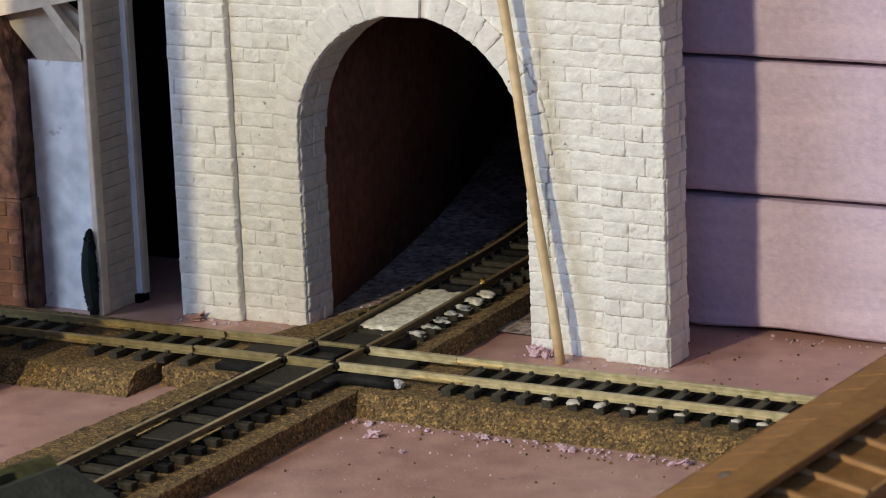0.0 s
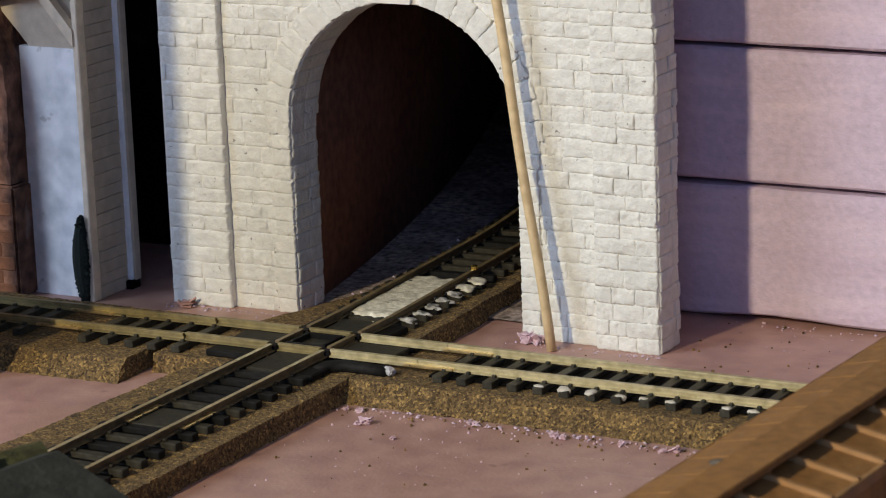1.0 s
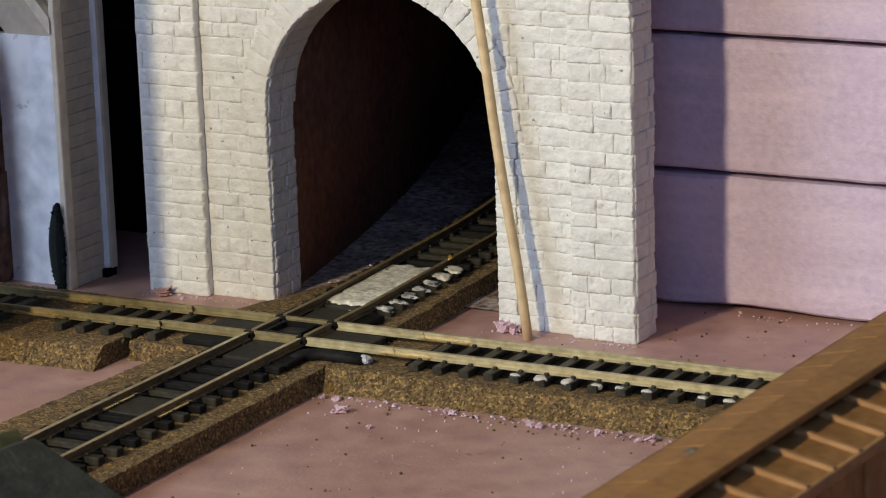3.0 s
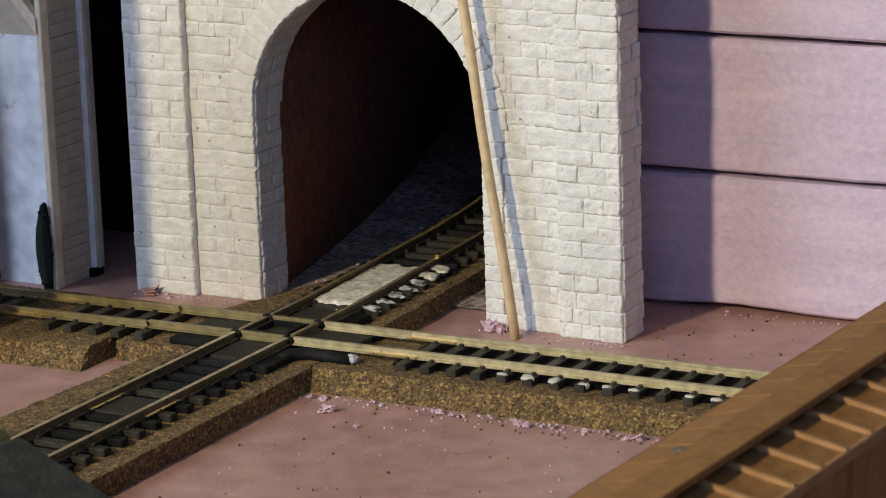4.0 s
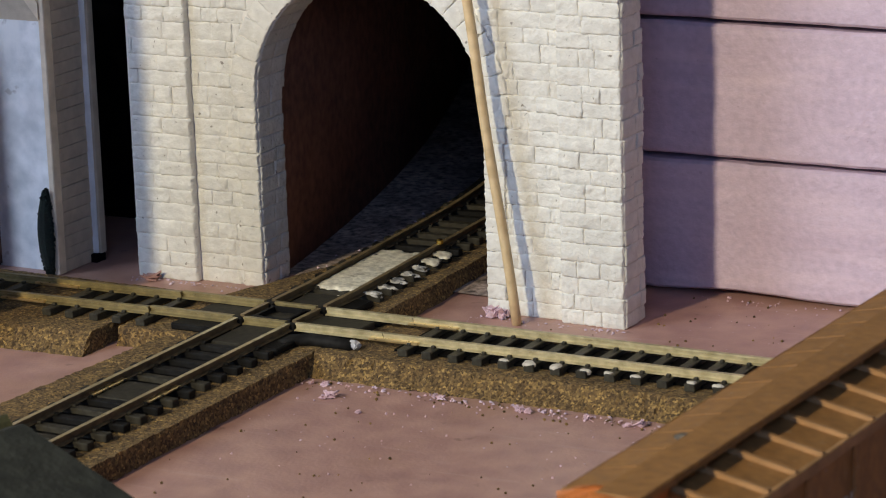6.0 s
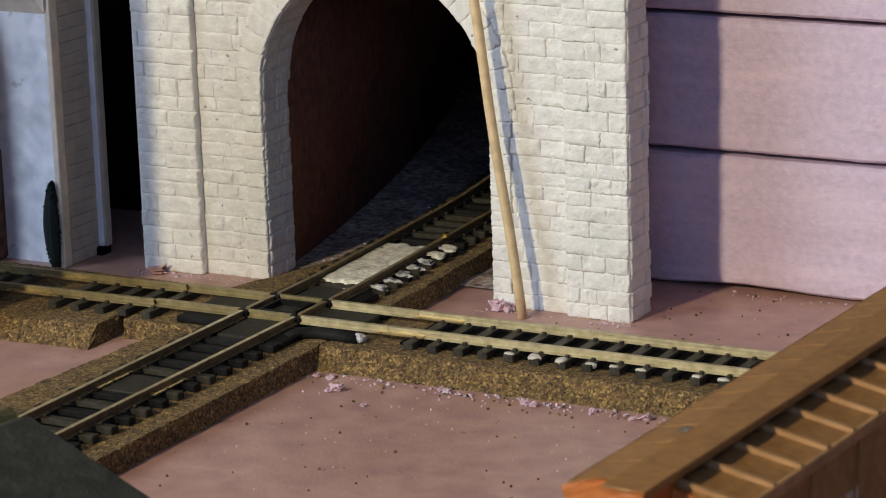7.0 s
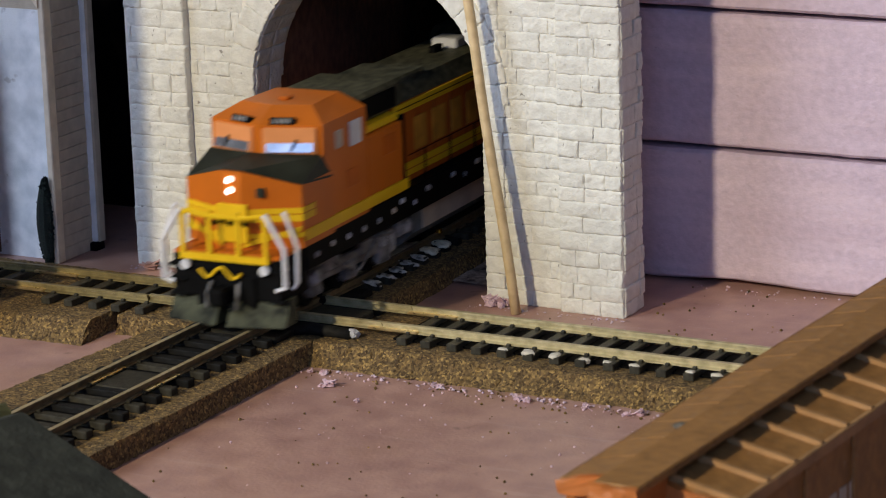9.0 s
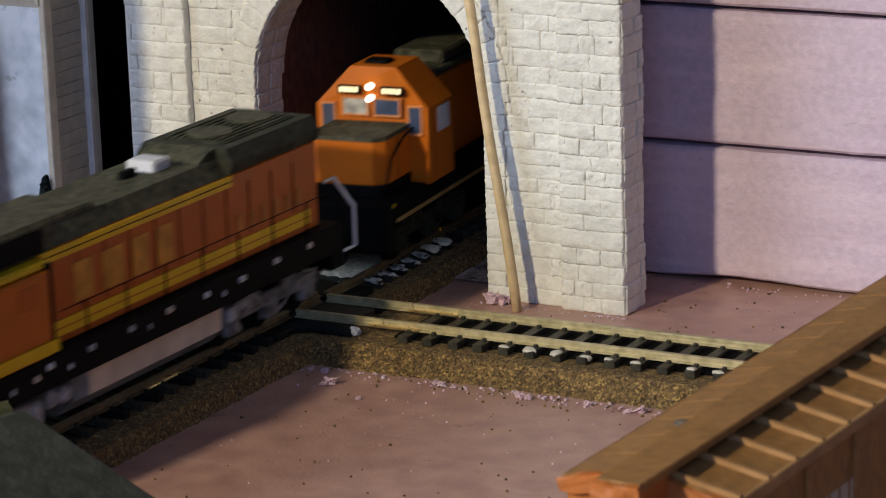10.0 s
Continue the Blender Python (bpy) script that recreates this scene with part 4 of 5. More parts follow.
def wheelset(parent, y, x=8.25):
    w = new("wheelset")
    w.parent = parent
    w.matrix_basis = pose(0, y * MM, 6.1 * MM)
    for s in (-1, 1):
        bm = bmesh.new()
        cylinder(bm, (s * x, 0, 0), 6.1, 2.6, sides=24)
        cylinder(bm, (s * (x + 1.5), 0, 0), 2.0, 1.0, sides=12)
        part("wheel", bm, LOCO_BLACK, w)
    part("axle", cylinder(bmesh.new(), (0, 0, 0), 1.2, 2 * x - 2, sides=10), LOCO_BLACK, w)
    return w


def truck(parent, y, mat=LOCO_GREY):
    t = new("truck")
    t.parent = parent
    t.matrix_basis = pose(0, y * MM, 0)
    for s in (-1, 1):
        bm = bmesh.new()
        box(bm, s * 12.2 - 1.2, s * 12.2 + 1.2, -25, 25, 6.2, 10.2, bevel=0.5)
        for k in (-19, 0, 19):
            box(bm, s * 12.6 - 1.6, s * 12.6 + 1.6, k - 3.2, k + 3.2, 3.2, 8.6, bevel=0.6)
            cylinder(bm, (s * 14.0, k, 5.6), 1.6, 1.2, sides=12)
        for k in (-9.5, 9.5):
            box(bm, s * 12.8 - 1.3, s * 12.8 + 1.3, k - 4, k + 4, 8, 12.5, bevel=0.6)
        part("side_frame", bm, mat, t)
        part("brake_pipe", tube(bmesh.new(), [(s * 14.6, -22, 11.5), (s * 14.8, -12, 12.5), (s * 15.0, -6, 8.5), (s * 15.0, 2, 5.2), (s * 14.8, 9, 8.5), (s * 14.6, 14, 12.0), (s * 14.6, 22, 11.0)], 0.4, 6), mat, t)
    return t, [wheelset(parent, y + k) for k in (-19, 0, 19)]


def pilot(parent):
    """Front platform, steps, plow, coupler and rails."""
    part("pilot", boxes((-16.2, 16.2, -11.5, 4, 8, 19.8), bevel=0.6), LOCO_BLACK, parent)
    part("pilot_plate", boxes((-9, 9, -12.3, -11, 5.5, 15), bevel=0.5), LOCO_BLACK, parent)
    for s in (-1, 1):
        bm = bmesh.new()
        prism(bm, [(-16.0, 1.8), (-9, 1.8), (-9, 9.0), (-12.2, 9.0)], s * 1.6, s * 17.4, "x")
        for v in bm.verts:
            v.co.y += 0.22 * (abs(v.co.x) - 1.6)
        part("plow", bm, PLOW, parent, "grey-green plow blade")
        for k in range(3):
            part("step", boxes((s * 14.6 - 2.6, s * 14.6 + 2.6, -12.0, -7, 8 + 4 * k, 8.9 + 4 * k), bevel=0.2), LOCO_BLACK, parent)
        bm = bmesh.new()
        bar(bm, [(s * 12.4, -12.4, 32.0), (s * 13.2, -12.6, 31.4), (s * 18.2, -12.8, 23.2), (s * 18.2, -12.8, 12.8), (s * 15.4, -12.6, 12.0)], 0.7)
        part("grab_rail", bm, WHITE_RAIL, parent, "white grab rail")
        bm = bmesh.new()
        bar(bm, [(s * 16.0, -8.4, 32.2), (s * 16.6, -8.6, 31.6), (s * 20.0, -8.8, 23.2), (s * 19.6, -8.8, 13.5), (s * 18.4, -8.6, 11.8)], 0.6)
        part("grab_rail", bm, WHITE_RAIL, parent, "white grab rail")
        part("ditch_light", cylinder(bmesh.new(), (s * 11.8, -12.3, 17.0), 1.4, 1.2, "y", 14), SILVER, parent)
        part("air_hose", tube(bmesh.new(), [(s * 4.0, -12.6, 13), (s * 4.6, -14.5, 10), (s * 4.2, -15, 6.5)], 0.5, 6), LOCO_GREY, parent)
    part("coupler", boxes((-2.4, 2.4, -18.5, -10, 7.5, 12.2), bevel=0.8), LOCO_BLACK, parent)
    bm = bmesh.new()
    bar(bm, [(-7.5 + 12.5 * k / 20, -12.9, 15.6 + 1.4 * math.sin(k / 20 * math.tau * 1.6 + 2.6)) for k in range(21)], 0.5)
    part("cut_lever", bm, YELLOW, parent, "yellow wavy cut lever")
    # yellow front railing with four posts
    bm = bmesh.new()
    for x in (-12.4, -4.3, 4.3, 12.4):
        box(bm, x - 0.6, x + 0.6, -12.6, -11.8, 19.0, 32)
    box(bm, -13.2, 13.2, -12.8, -11.6, 18.6, 20.4)
    bar(bm, [(-13.0, -12.3, 31.8), (-5, -12.4, 30.6), (5, -12.4, 30.6), (13.0, -12.3, 31.8)], 0.65)
    part("front_railing", bm, YELLOW, parent, "yellow front handrail")


def build_wide_cab_loco():
    t = thing("locomotive", "orange wide-cab model diesel locomotive with yellow stripes and dark roof", "model locomotive", group="locomotives of the train")
    # frame and sill
    part("frame", boxes((-16.8, 16.8, 2, 197, 13.5, 21.5), bevel=0.4), LOCO_BLACK, t)
    for s in (-1, 1):
        part("sill_stripe", boxes((s * 17.0 - 0.5, s * 17.0 + 0.5, 1, 64, 22.2, 25.2)), YELLOW, t, "yellow stripe along the sill")
        dots = [8 + 9.4 * k for k in range(6)] + [60.5 + 17.0 * k for k in range(8)] + [68.5 + 34.0 * k for k in range(3)]
        for k, y in enumerate(dots):
            w, z = (1.2, 17.4) if k < 6 else ((1.9, 18.9) if k < 14 else (1.0, 17.2))
            w *= rng.uniform(0.5, 0.95)
            z += rng.uniform(-0.5, 0.5)
            part("step_light", boxes((s * 16.9 - 0.5, s * 16.9 + 0.5, y - w, y + w, z - 0.9, z + 0.8), bevel=0.7), (LUMP, TANK, SILVER, LUMP)[k % 4], t)
    # nose: pointed in plan, ridged top, sloping dark panel under the windshields
    plan = [(-17.3, 18), (-17.3, 0), (-3, -7), (3, -7), (17.3, 0), (17.3, 18)]
    tops = [37.6, 37.6, 41.9, 41.9, 37.6, 37.6]
    bm = bmesh.new()
    lo = [bm.verts.new((x, y, 20.5)) for x, y in plan]
    hi = [bm.verts.new((x, y, z)) for (x, y), z in zip(plan, tops)]
    for i in range(6):
        bm.faces.new((lo[i], lo[(i + 1) % 6], hi[(i + 1) % 6], hi[i]))
    bm.faces.new(lo), bm.faces.new(hi[::-1])
    bmesh.ops.recalc_face_normals(bm, faces=bm.faces)
    part("nose", bm, ORANGE, t)
    part("platform", boxes((-15.8, 15.8, -11.3, 1.5, 19.4, 20.7), bevel=0.3), ORANGE, t)
    bm = bmesh.new()
    a = [bm.verts.new(p) for p in ((-17.35, 0.2, 37.7), (-3, -6.6, 42.0), (3, -6.6, 42.0), (17.35, 0.2, 37.7))]
    b = [bm.verts.new(p) for p in ((-16.8, 12.8, 42.9), (-2, 7.6, 43.6), (2, 7.6, 43.6), (16.8, 12.8, 42.9))]
    c = [bm.verts.new((v.co.x, 18, 36)) for v in a]
    for i in range(3):
        bm.faces.new((a[i], a[i + 1], b[i + 1], b[i])), bm.faces.new((b[i], b[i + 1], c[i + 1], c[i])), bm.faces.new((c[i], c[i + 1], a[i + 1], a[i]))
    bm.faces.new((a[0], b[0], c[0])), bm.faces.new((a[3], c[3], b[3]))
    bmesh.ops.recalc_face_normals(bm, faces=bm.faces)
    part("nose_top", bm, LOCO_GREEN, t, "dark anti-glare nose top")
    # yellow bands round the nose
    for z0, z1, g in ((23.6, 24.9, 0.25), (28.0, 29.8, 0.25), (30.1, 31.6, 0.25)):
        bm = bmesh.new()
        prism(bm, [(-17.3 - g, 7), (-17.3 - g, -g), (-3, -7 - g), (3, -7 - g), (17.3 + g, -g), (17.3 + g, 7)], z0, z1, "z")
        part("nose_band", bm, YELLOW, t, "yellow nose stripe")
    for s in (-1, 1):
        bm = bmesh.new()
        prism(bm, [(s * 3, 21.2), (s * 3, 22.6), (s * 17, 26.6), (s * 17, 25.2)], 0, 0.5, "y")
        for v in bm.verts:
            v.co.y += -7.5 + 7.0 * (abs(v.co.x) - 3) / 14.3
        part("nose_swoop", bm, YELLOW, t, "yellow swooping stripe")
    part("nose_plate", boxes((-4.6, 4.6, -7.6, -6.5, 22.5, 33.0), bevel=0.3), YELLOW, t)
    for k in range(5):
        part("nose_fitting", boxes((-5.5 + 2.3 * k, -4.3 + 2.3 * k, -8.4, -7.4, 27.2 + (k % 2) * 0.8, 28.2 + (k % 2) * 0.9), bevel=0.2), LOCO_BLACK, t)
    for z in (36.6, 39.6):
        part("headlight", cylinder(bmesh.new(), (-0.2, -7.3, z), 0.9, 1.4, "y", 14), LAMP, t, "lit headlight")
    part("nose_hatch", boxes((6.0, 8.8, -5.3, -3.2, 34.6, 37.2), bevel=0.2), LOCO_GREEN, t)
    # cab: two angled windshield faces, chamfered roof
    bm = bmesh.new()
    plan = [(-16.9, 40), (-16.9, 13.2), (0, 8.0), (16.9, 13.2), (16.9, 40)]
    roof = [(-9.6, 38.5), (-10.6, 20.5), (0, 17.5), (10.6, 20.5), (9.6, 38.5)]
    rings = [[bm.verts.new((x, y, 21)) for x, y in plan], [bm.verts.new((x * 0.995, y + (0.9 if y < 30 else 0), 50.8)) for x, y in plan],
             [bm.verts.new((x, y, 54.6)) for x, y in roof]]
    for r0, r1 in zip(rings, rings[1:]):
        for i in range(5):
            bm.faces.new((r0[i], r0[(i + 1) % 5], r1[(i + 1) % 5], r1[i]))
    bm.faces.new(rings[0][::-1]), bm.faces.new(rings[2])
    bmesh.ops.recalc_face_normals(bm, faces=bm.faces)
    part("cab", bm, ORANGE, t)
    part("roof_lamp", boxes((-1.6, 1.6, 24, 27, 54.4, 55.6), bevel=0.4), DARK_ORANGE, t)
    slant = math.degrees(math.atan2(5.2, 16.9))
    for s in (-1, 1):
        # frame and glass lie in the angled face
        m = pose(s * 8.6 * MM, 10.55 * MM, 46.2 * MM, 0, 0, s * slant) @ pose(0, 0, 0, -3, 0, 0)
        part("window_frame", boxes((-7.3, 7.3, -0.15, 1, -3.3, 4.0), bevel=0.3), FRAME_ORANGE, t).matrix_basis = m
        bm = bmesh.new()
        prism(bm, [(-0.8, -2.5), (0.75, 3.3), (1.6, 3.3), (1.6, -2.5)], -6.4, 6.4, "x")
        part("windshield", bm, LIT_GLASS, t, "shiny blue-tinted windshield").matrix_basis = m
        part("wiper", boxes((-0.25, 0.25, -0.9, -0.5, -2.4, 1.0)), LOCO_BLACK, t).matrix_basis = m @ pose(s * 1.5 * MM, 0, 0, 0, 25, 0)
        m = pose(s * 6.2 * MM, 11.6 * MM, 51.6 * MM, 0, 0, s * slant) @ pose(0, 0, 0, -24, 0, 0)
        part("number_board", boxes((-3.5, 3.5, -0.5, 2, -1.0, 1.1), bevel=0.2), LOCO_BLACK, t).matrix_basis = m
        part("number_bars", boxes(*[(-2.6 + 1.35 * k, -1.7 + 1.35 * k, -0.7, 0.1, -0.6, 0.7) for k in range(4)]), LOCO_GREY, t).matrix_basis = m
        part("side_window", boxes((s * 16.7 - 0.5, s * 16.7 + 0.5, 21.0, 25.2, 42.6, 47.6), bevel=0.3), TAN_WOOD, t)
        part("side_window", boxes((s * 16.7 - 0.6, s * 16.7 + 0.6, 29.4, 36.4, 41.5, 48.4), bevel=0.3), SILVER, t, "pale side window")
        part("side_emblem", boxes((s * 17.0 - 0.1, s * 17.0 + 0.15, 27, 34, 30.5, 35.5), bevel=0.1), DARK_ORANGE, t)
    # low equipment section behind the cab
    part("equipment_box", boxes((-16.9, 16.9, 40.02, 63, 21.5, 42.0), bevel=0.5), ORANGE, t)
    part("gap", boxes((-17.05, 17.05, 61.9, 63.3, 21.4, 43.6)), LOCO_BLACK, t, "dark gap behind the cab section")
    for s in (-1, 1):
        part("vent", boxes((s * 16.95 - 0.2, s * 16.95 + 0.2, 50, 57.5, 34.5, 40.0), bevel=0.15), DARK_ORANGE, t)
    part("equipment_top", boxes((-15.8, 15.8, 40.2, 63.5, 42.0, 44.2), bevel=0.6), YELLOW, t)
    part("blower_hood", boxes((-13.0, 13.0, 40.4, 70, 44.0, 52.4), bevel=1.0), LOCO_ROOF, t)
    part("blower_grille", boxes((12.0, 13.4, 44, 66, 45.2, 50.8), bevel=0.3), LOCO_BLACK, t)
    # long hood
    part("hood", boxes((-13.2, 13.2, 63.6, 191, 21.5, 45.2), bevel=0.5), DARK_ORANGE, t)
    for s in (-1, 1):
        part("hood_band", boxes((s * 13.3 - 0.3, s * 13.3 + 0.3, 64, 148, 42.2, 44.9)), YELLOW, t, "yellow stripe under the roof")
        part("hood_line", boxes((s * 13.3 - 0.35, s * 13.3 + 0.35, 64, 148, 43.4, 43.7)), LOCO_BLACK, t)
        part("hood_line", boxes((s * 13.3 - 0.35, s * 13.3 + 0.35, 64, 186, 25.3, 25.6)), DARK_ORANGE, t)
        part("lower_band", boxes((s * 13.3 - 0.3, s * 13.3 + 0.3, 64, 186, 23.6, 27.4)), YELLOW, t, "yellow stripe along the walkway")
        for k in range(11):
            part("hood_door_seam", boxes((s * 13.25 - 0.25, s * 13.25 + 0.25, 68 + 11 * k, 68.35 + 11 * k, 28, 42)), SEAM, t)
        for k, (y, w) in enumerate(((76.5, 10.0), (88.5, 11.0), (101.5, 9.0), (112.5, 9.0))):
            x = s * 13.35
            part("lettering_block", boxes((x - 0.22, x + 0.22, y + 0.5, y + w - 1.6, 30.0, 39.6), bevel=0.15), GOLD, t, "gold block of worn lettering")
        for k in range(6):
            x = s * 13.35
            part("small_lettering", boxes((x - 0.2, x + 0.2, 150 + 6 * k, 152.2 + 6 * k, 29.5, 34.0)), FAINT, t, "faint worn lettering")
    bm = bmesh.new()
    prism(bm, [(-13.0, 45.2), (13.0, 45.2), (10.2, 49.5), (-10.2, 49.5)], 63.8, 150, "y")
    part("hood_roof", bm, LOCO_ROOF, t)
    part("dynamic_brake", boxes((-10, 10, 72, 92, 49, 51.2), bevel=0.6), LOCO_ROOF, t)
    part("exhaust_outlet", boxes((-4.5, 4.0, 127, 134.5, 49, 52.4), bevel=0.6), SILVER, t, "pale silver exhaust stack")
    part("horn", boxes((-1, 1, 118, 124, 49.3, 51.5), bevel=0.3), LOCO_BLACK, t)
    bm = bmesh.new()
    prism(bm, [(-13.6, 45.4), (13.6, 45.4), (14.6, 47.6), (14.6, 48.6), (12.6, 52.0), (-12.6, 52.0), (-14.6, 48.6), (-14.6, 47.6)], 147, 191, "y")
    part("radiator_wing", bm, RADIATOR, t, "flared dark radiator section")
    bm = bmesh.new()
    prism(bm, [(138, 49), (142, 51.2), (147.2, 52.2), (147.2, 49)], -9.5, 9.5, "x")
    part("roof_ramp", bm, LOCO_ROOF, t, "sloping olive roof section")
    part("radiator_grille", boxes((-9.5, 9.5, 152, 187, 51.8, 52.4), bevel=0.2), RADIATOR, t)
    for k in range(9):
        part("grille_slat", boxes((-8.8 + 2.1 * k, -8.1 + 2.1 * k, 153, 186, 52.3, 52.8), bevel=0.15), LOCO_ROOF, t)
    for y in (160, 179):
        part("fan_rim", cylinder(bmesh.new(), (0, y, 52.9), 6.2, 0.6, "z", 28), LOCO_ROOF, t)
    bm = bmesh.new()
    prism(bm, [(-13.4, 6.2), (-13.4, 12.6), (13.4, 12.6), (13.4, 6.2), (9.5, 2.6), (-9.5, 2.6)], 72.5, 141, "y")
    part("fuel_tank", bm, TANK_END, t, "blue-grey fuel tank")
    for s in (-1, 1):
        part("tank_side", boxes((s * 13.5 - 0.3, s * 13.5 + 0.3, 80, 139.5, 6.2, 12.4), bevel=0.2), TANK, t, "flat tan side of the tank")
        for y, z, h in ((52, 9.5, 5), (57.5, 8.0, 6.5), (63.5, 10, 4.5), (69, 9.5, 4), (12, 9, 4), (143.5, 9.5, 5), (149, 11, 3.5)):
            part("air_cylinder", boxes((s * 13.6 - 1.6, s * 13.6 + 1.6, y - 2, y + 2, z - h / 2, z + h / 2), bevel=1.0), LUMP, t, "pale grey fitting")
    for s in (-1, 1):
        part("air_reservoir", cylinder(bmesh.new(), (s * 13.2, 110, 15.0), 1.5, 34, "y", 12), LOCO_BLACK, t)
        bm = bmesh.new()
        bar(bm, [(s * 13.8, 193.5, 33.0), (s * 15.4, 195.5, 34), (s * 18.0, 201.5, 25), (s * 18.0, 201.5, 14), (s * 16.6, 197.5, 13.2)], 0.55)
        part("rear_grab_rail", bm, WHITE_RAIL, t, "white rear grab rail")
        bm = bmesh.new()
        bar(bm, [(s * 16.6, 66, 31), (s * 16.6, 194, 31)], 0.15)
        for k in range(8):
            bar(bm, [(s * 16.6, 76.8 + 17.0 * k, 19.0), (s * 16.6, 76.8 + 17.0 * k, 31)], 0.3)
        part("side_handrail", bm, LOCO_BLACK, t)
    part("rear_platform", boxes((-16.5, 16.5, 191, 199, 9, 20.8), bevel=0.5), LOCO_BLACK, t)
    part("rear_coupler", boxes((-2.2, 2.2, 202, 208, 7.5, 12), bevel=0.7), LOCO_BLACK, t)
    pilot(t)
    return t, [truck(t, 34), truck(t, 164)]


def build_low_nose_loco():
    t = thing("locomotive", "orange low-nose model diesel locomotive with lit headlights, coupled behind", "model locomotive", group="locomotives of the train")
    part("frame", boxes((-16, 16, 2, 197, 13.5, 20.5), bevel=0.4), LOCO_BLACK, t)
    part("nose_base", boxes((-11.6, 11.6, 3, 26, 20.4, 23.8), bevel=0.4), LOCO_BLACK, t)
    bm = bmesh.new()
    prism(bm, [(-11.4, 26), (-11.4, 7.5), (-8.5, 5), (8.5, 5), (11.4, 7.5), (11.4, 26)], 23.5, 36.2, "z")
    part("nose", bm, ORANGE, t)
    bm = bmesh.new()
    prism(bm, [(-11.6, 26), (-11.6, 7.4), (-8.6, 4.7), (8.6, 4.7), (11.6, 7.4), (11.6, 26)], 36.2, 37.5, "z")
    part("nose_top", bm, LOCO_ROOF, t)
    part("nose_seam", boxes((11.2, 11.6, 15.5, 15.9, 24, 36)), SEAM, t)
    bm = bmesh.new()
    prism(bm, [(-17.2, 20), (-17.2, 42.0), (-7.0, 53.0), (7.0, 53.0), (17.2, 42.0), (17.2, 20)], 25, 44, "y")
    for v in bm.verts:
        if v.co.y < 30:
            v.co.y += max(0.0, v.co.z - 48.5) * 0.5
    part("cab", bm, ORANGE, t)
    part("roof_hatch", boxes((-4.5, 2.5, 31, 37, 52.8, 54.0), bevel=0.4), LOCO_BLACK, t)
    part("handrail", tube(bmesh.new(), [(12.6, 24.4, 36.5), (12.4, 18, 35.0), (12.2, 10, 31.0), (12.0, 6, 24)], 0.35, 6), LOCO_BLACK, t)
    for s in (-1, 1):
        # left windshield takes the glass with glare in its colour
        for name, x0, x1, z0, z1, mat in (("windshield", s * 4.9 - 3.7, s * 4.9 + 3.7, 39.6, 44.0, GLARE_GLASS if s < 0 else GLASS), ("corner_window", s * 13.4 - 1.8, s * 13.4 + 1.8, 34.6, 42.2, GLASS)):
            bm = bmesh.new()
            box(bm, x0 - 0.5, x1 + 0.5, 24.5, 25.3, z0 - 0.5, z0), box(bm, x0 - 0.5, x1 + 0.5, 24.5, 25.3, z1, z1 + 0.5)
            box(bm, x0 - 0.5, x0, 24.5, 25.3, z0, z1), box(bm, x1, x1 + 0.5, 24.5, 25.3, z0, z1)
            part("window_frame", bm, FRAME_ORANGE, t)
            part(name, boxes((x0, x1, 24.75, 25.3, z0, z1)), mat, t)
        part("number_board", boxes((s * 6.6 - 3.6, s * 6.6 + 3.6, 24.4, 25.6, 45.4, 47.8), bevel=0.2), LOCO_BLACK, t)
        part("number_bars", boxes(*[(s * 6.6 - 2.8 + 1.5 * k, s * 6.6 - 1.8 + 1.5 * k, 24.2, 24.8, 45.9, 47.4) for k in range(4)]), NUMBER_LIT, t, "lit number bars")
        bm = bmesh.new()
        box(bm, s * 17.2 - 0.4, s * 17.2 + 0.4, 32.5, 36.4, 33.8, 41.0, bevel=0.2)
        box(bm, s * 17.2 - 0.4, s * 17.2 + 0.4, 37.0, 40.8, 33.8, 41.0, bevel=0.2)
        part("side_window", bm, SILVER, t, "pale sliding side window")
        part("door_seam", boxes((s * 17.2 - 0.15, s * 17.2 + 0.15, 29.4, 29.7, 21, 41)), SEAM, t)
        part("sill_stripe", boxes((s * 16.1 - 0.3, s * 16.1 + 0.3, 3, 195, 14.2, 15.2)), DULL_STRIPE, t)
        part("step_edge", boxes((s * 13 - 3, s * 13 + 3, 1.6, 2.2, 18.6, 19.6)), YELLOW, t)
    for z in (44.4, 47.8):
        part("headlight", cylinder(bmesh.new(), (0, 24.2, z), 1.0, 1.4, "y", 14), LAMP, t, "lit headlight")
    part("hood", boxes((-9.8, 9.8, 44, 190, 20, 45.5), bevel=0.6), ORANGE, t)
    part("hood_roof", boxes((-9.6, 9.6, 46, 190, 45.3, 47.5), bevel=0.6), LOCO_ROOF, t)
    part("fan_housing", boxes((-8, 8, 60, 90, 47.3, 51.5), bevel=0.9), LOCO_ROOF, t)
    part("fuel_tank", boxes((-13, 13, 80, 118, 3.4, 12), bevel=0.9), LOCO_BLACK, t)
    part("pilot", boxes((-15.5, 15.5, -3, 4, 6, 20), bevel=0.5), LOCO_BLACK, t)
    part("coupler", boxes((-2.2, 2.2, -12.5, -2, 7.5, 12), bevel=0.7), LOCO_BLACK, t)
    part("rear_coupler", boxes((-2.2, 2.2, 196, 202, 7.5, 12), bevel=0.7), LOCO_BLACK, t)
    return t, [truck(t, 34, LOCO_GREEN), truck(t, 160, LOCO_GREEN)]


NUMBER_LIT = material("number_light", (0.8, 0.7, 0.4), 0.4, emit=(1.0, 0.85, 0.5, 1.2))


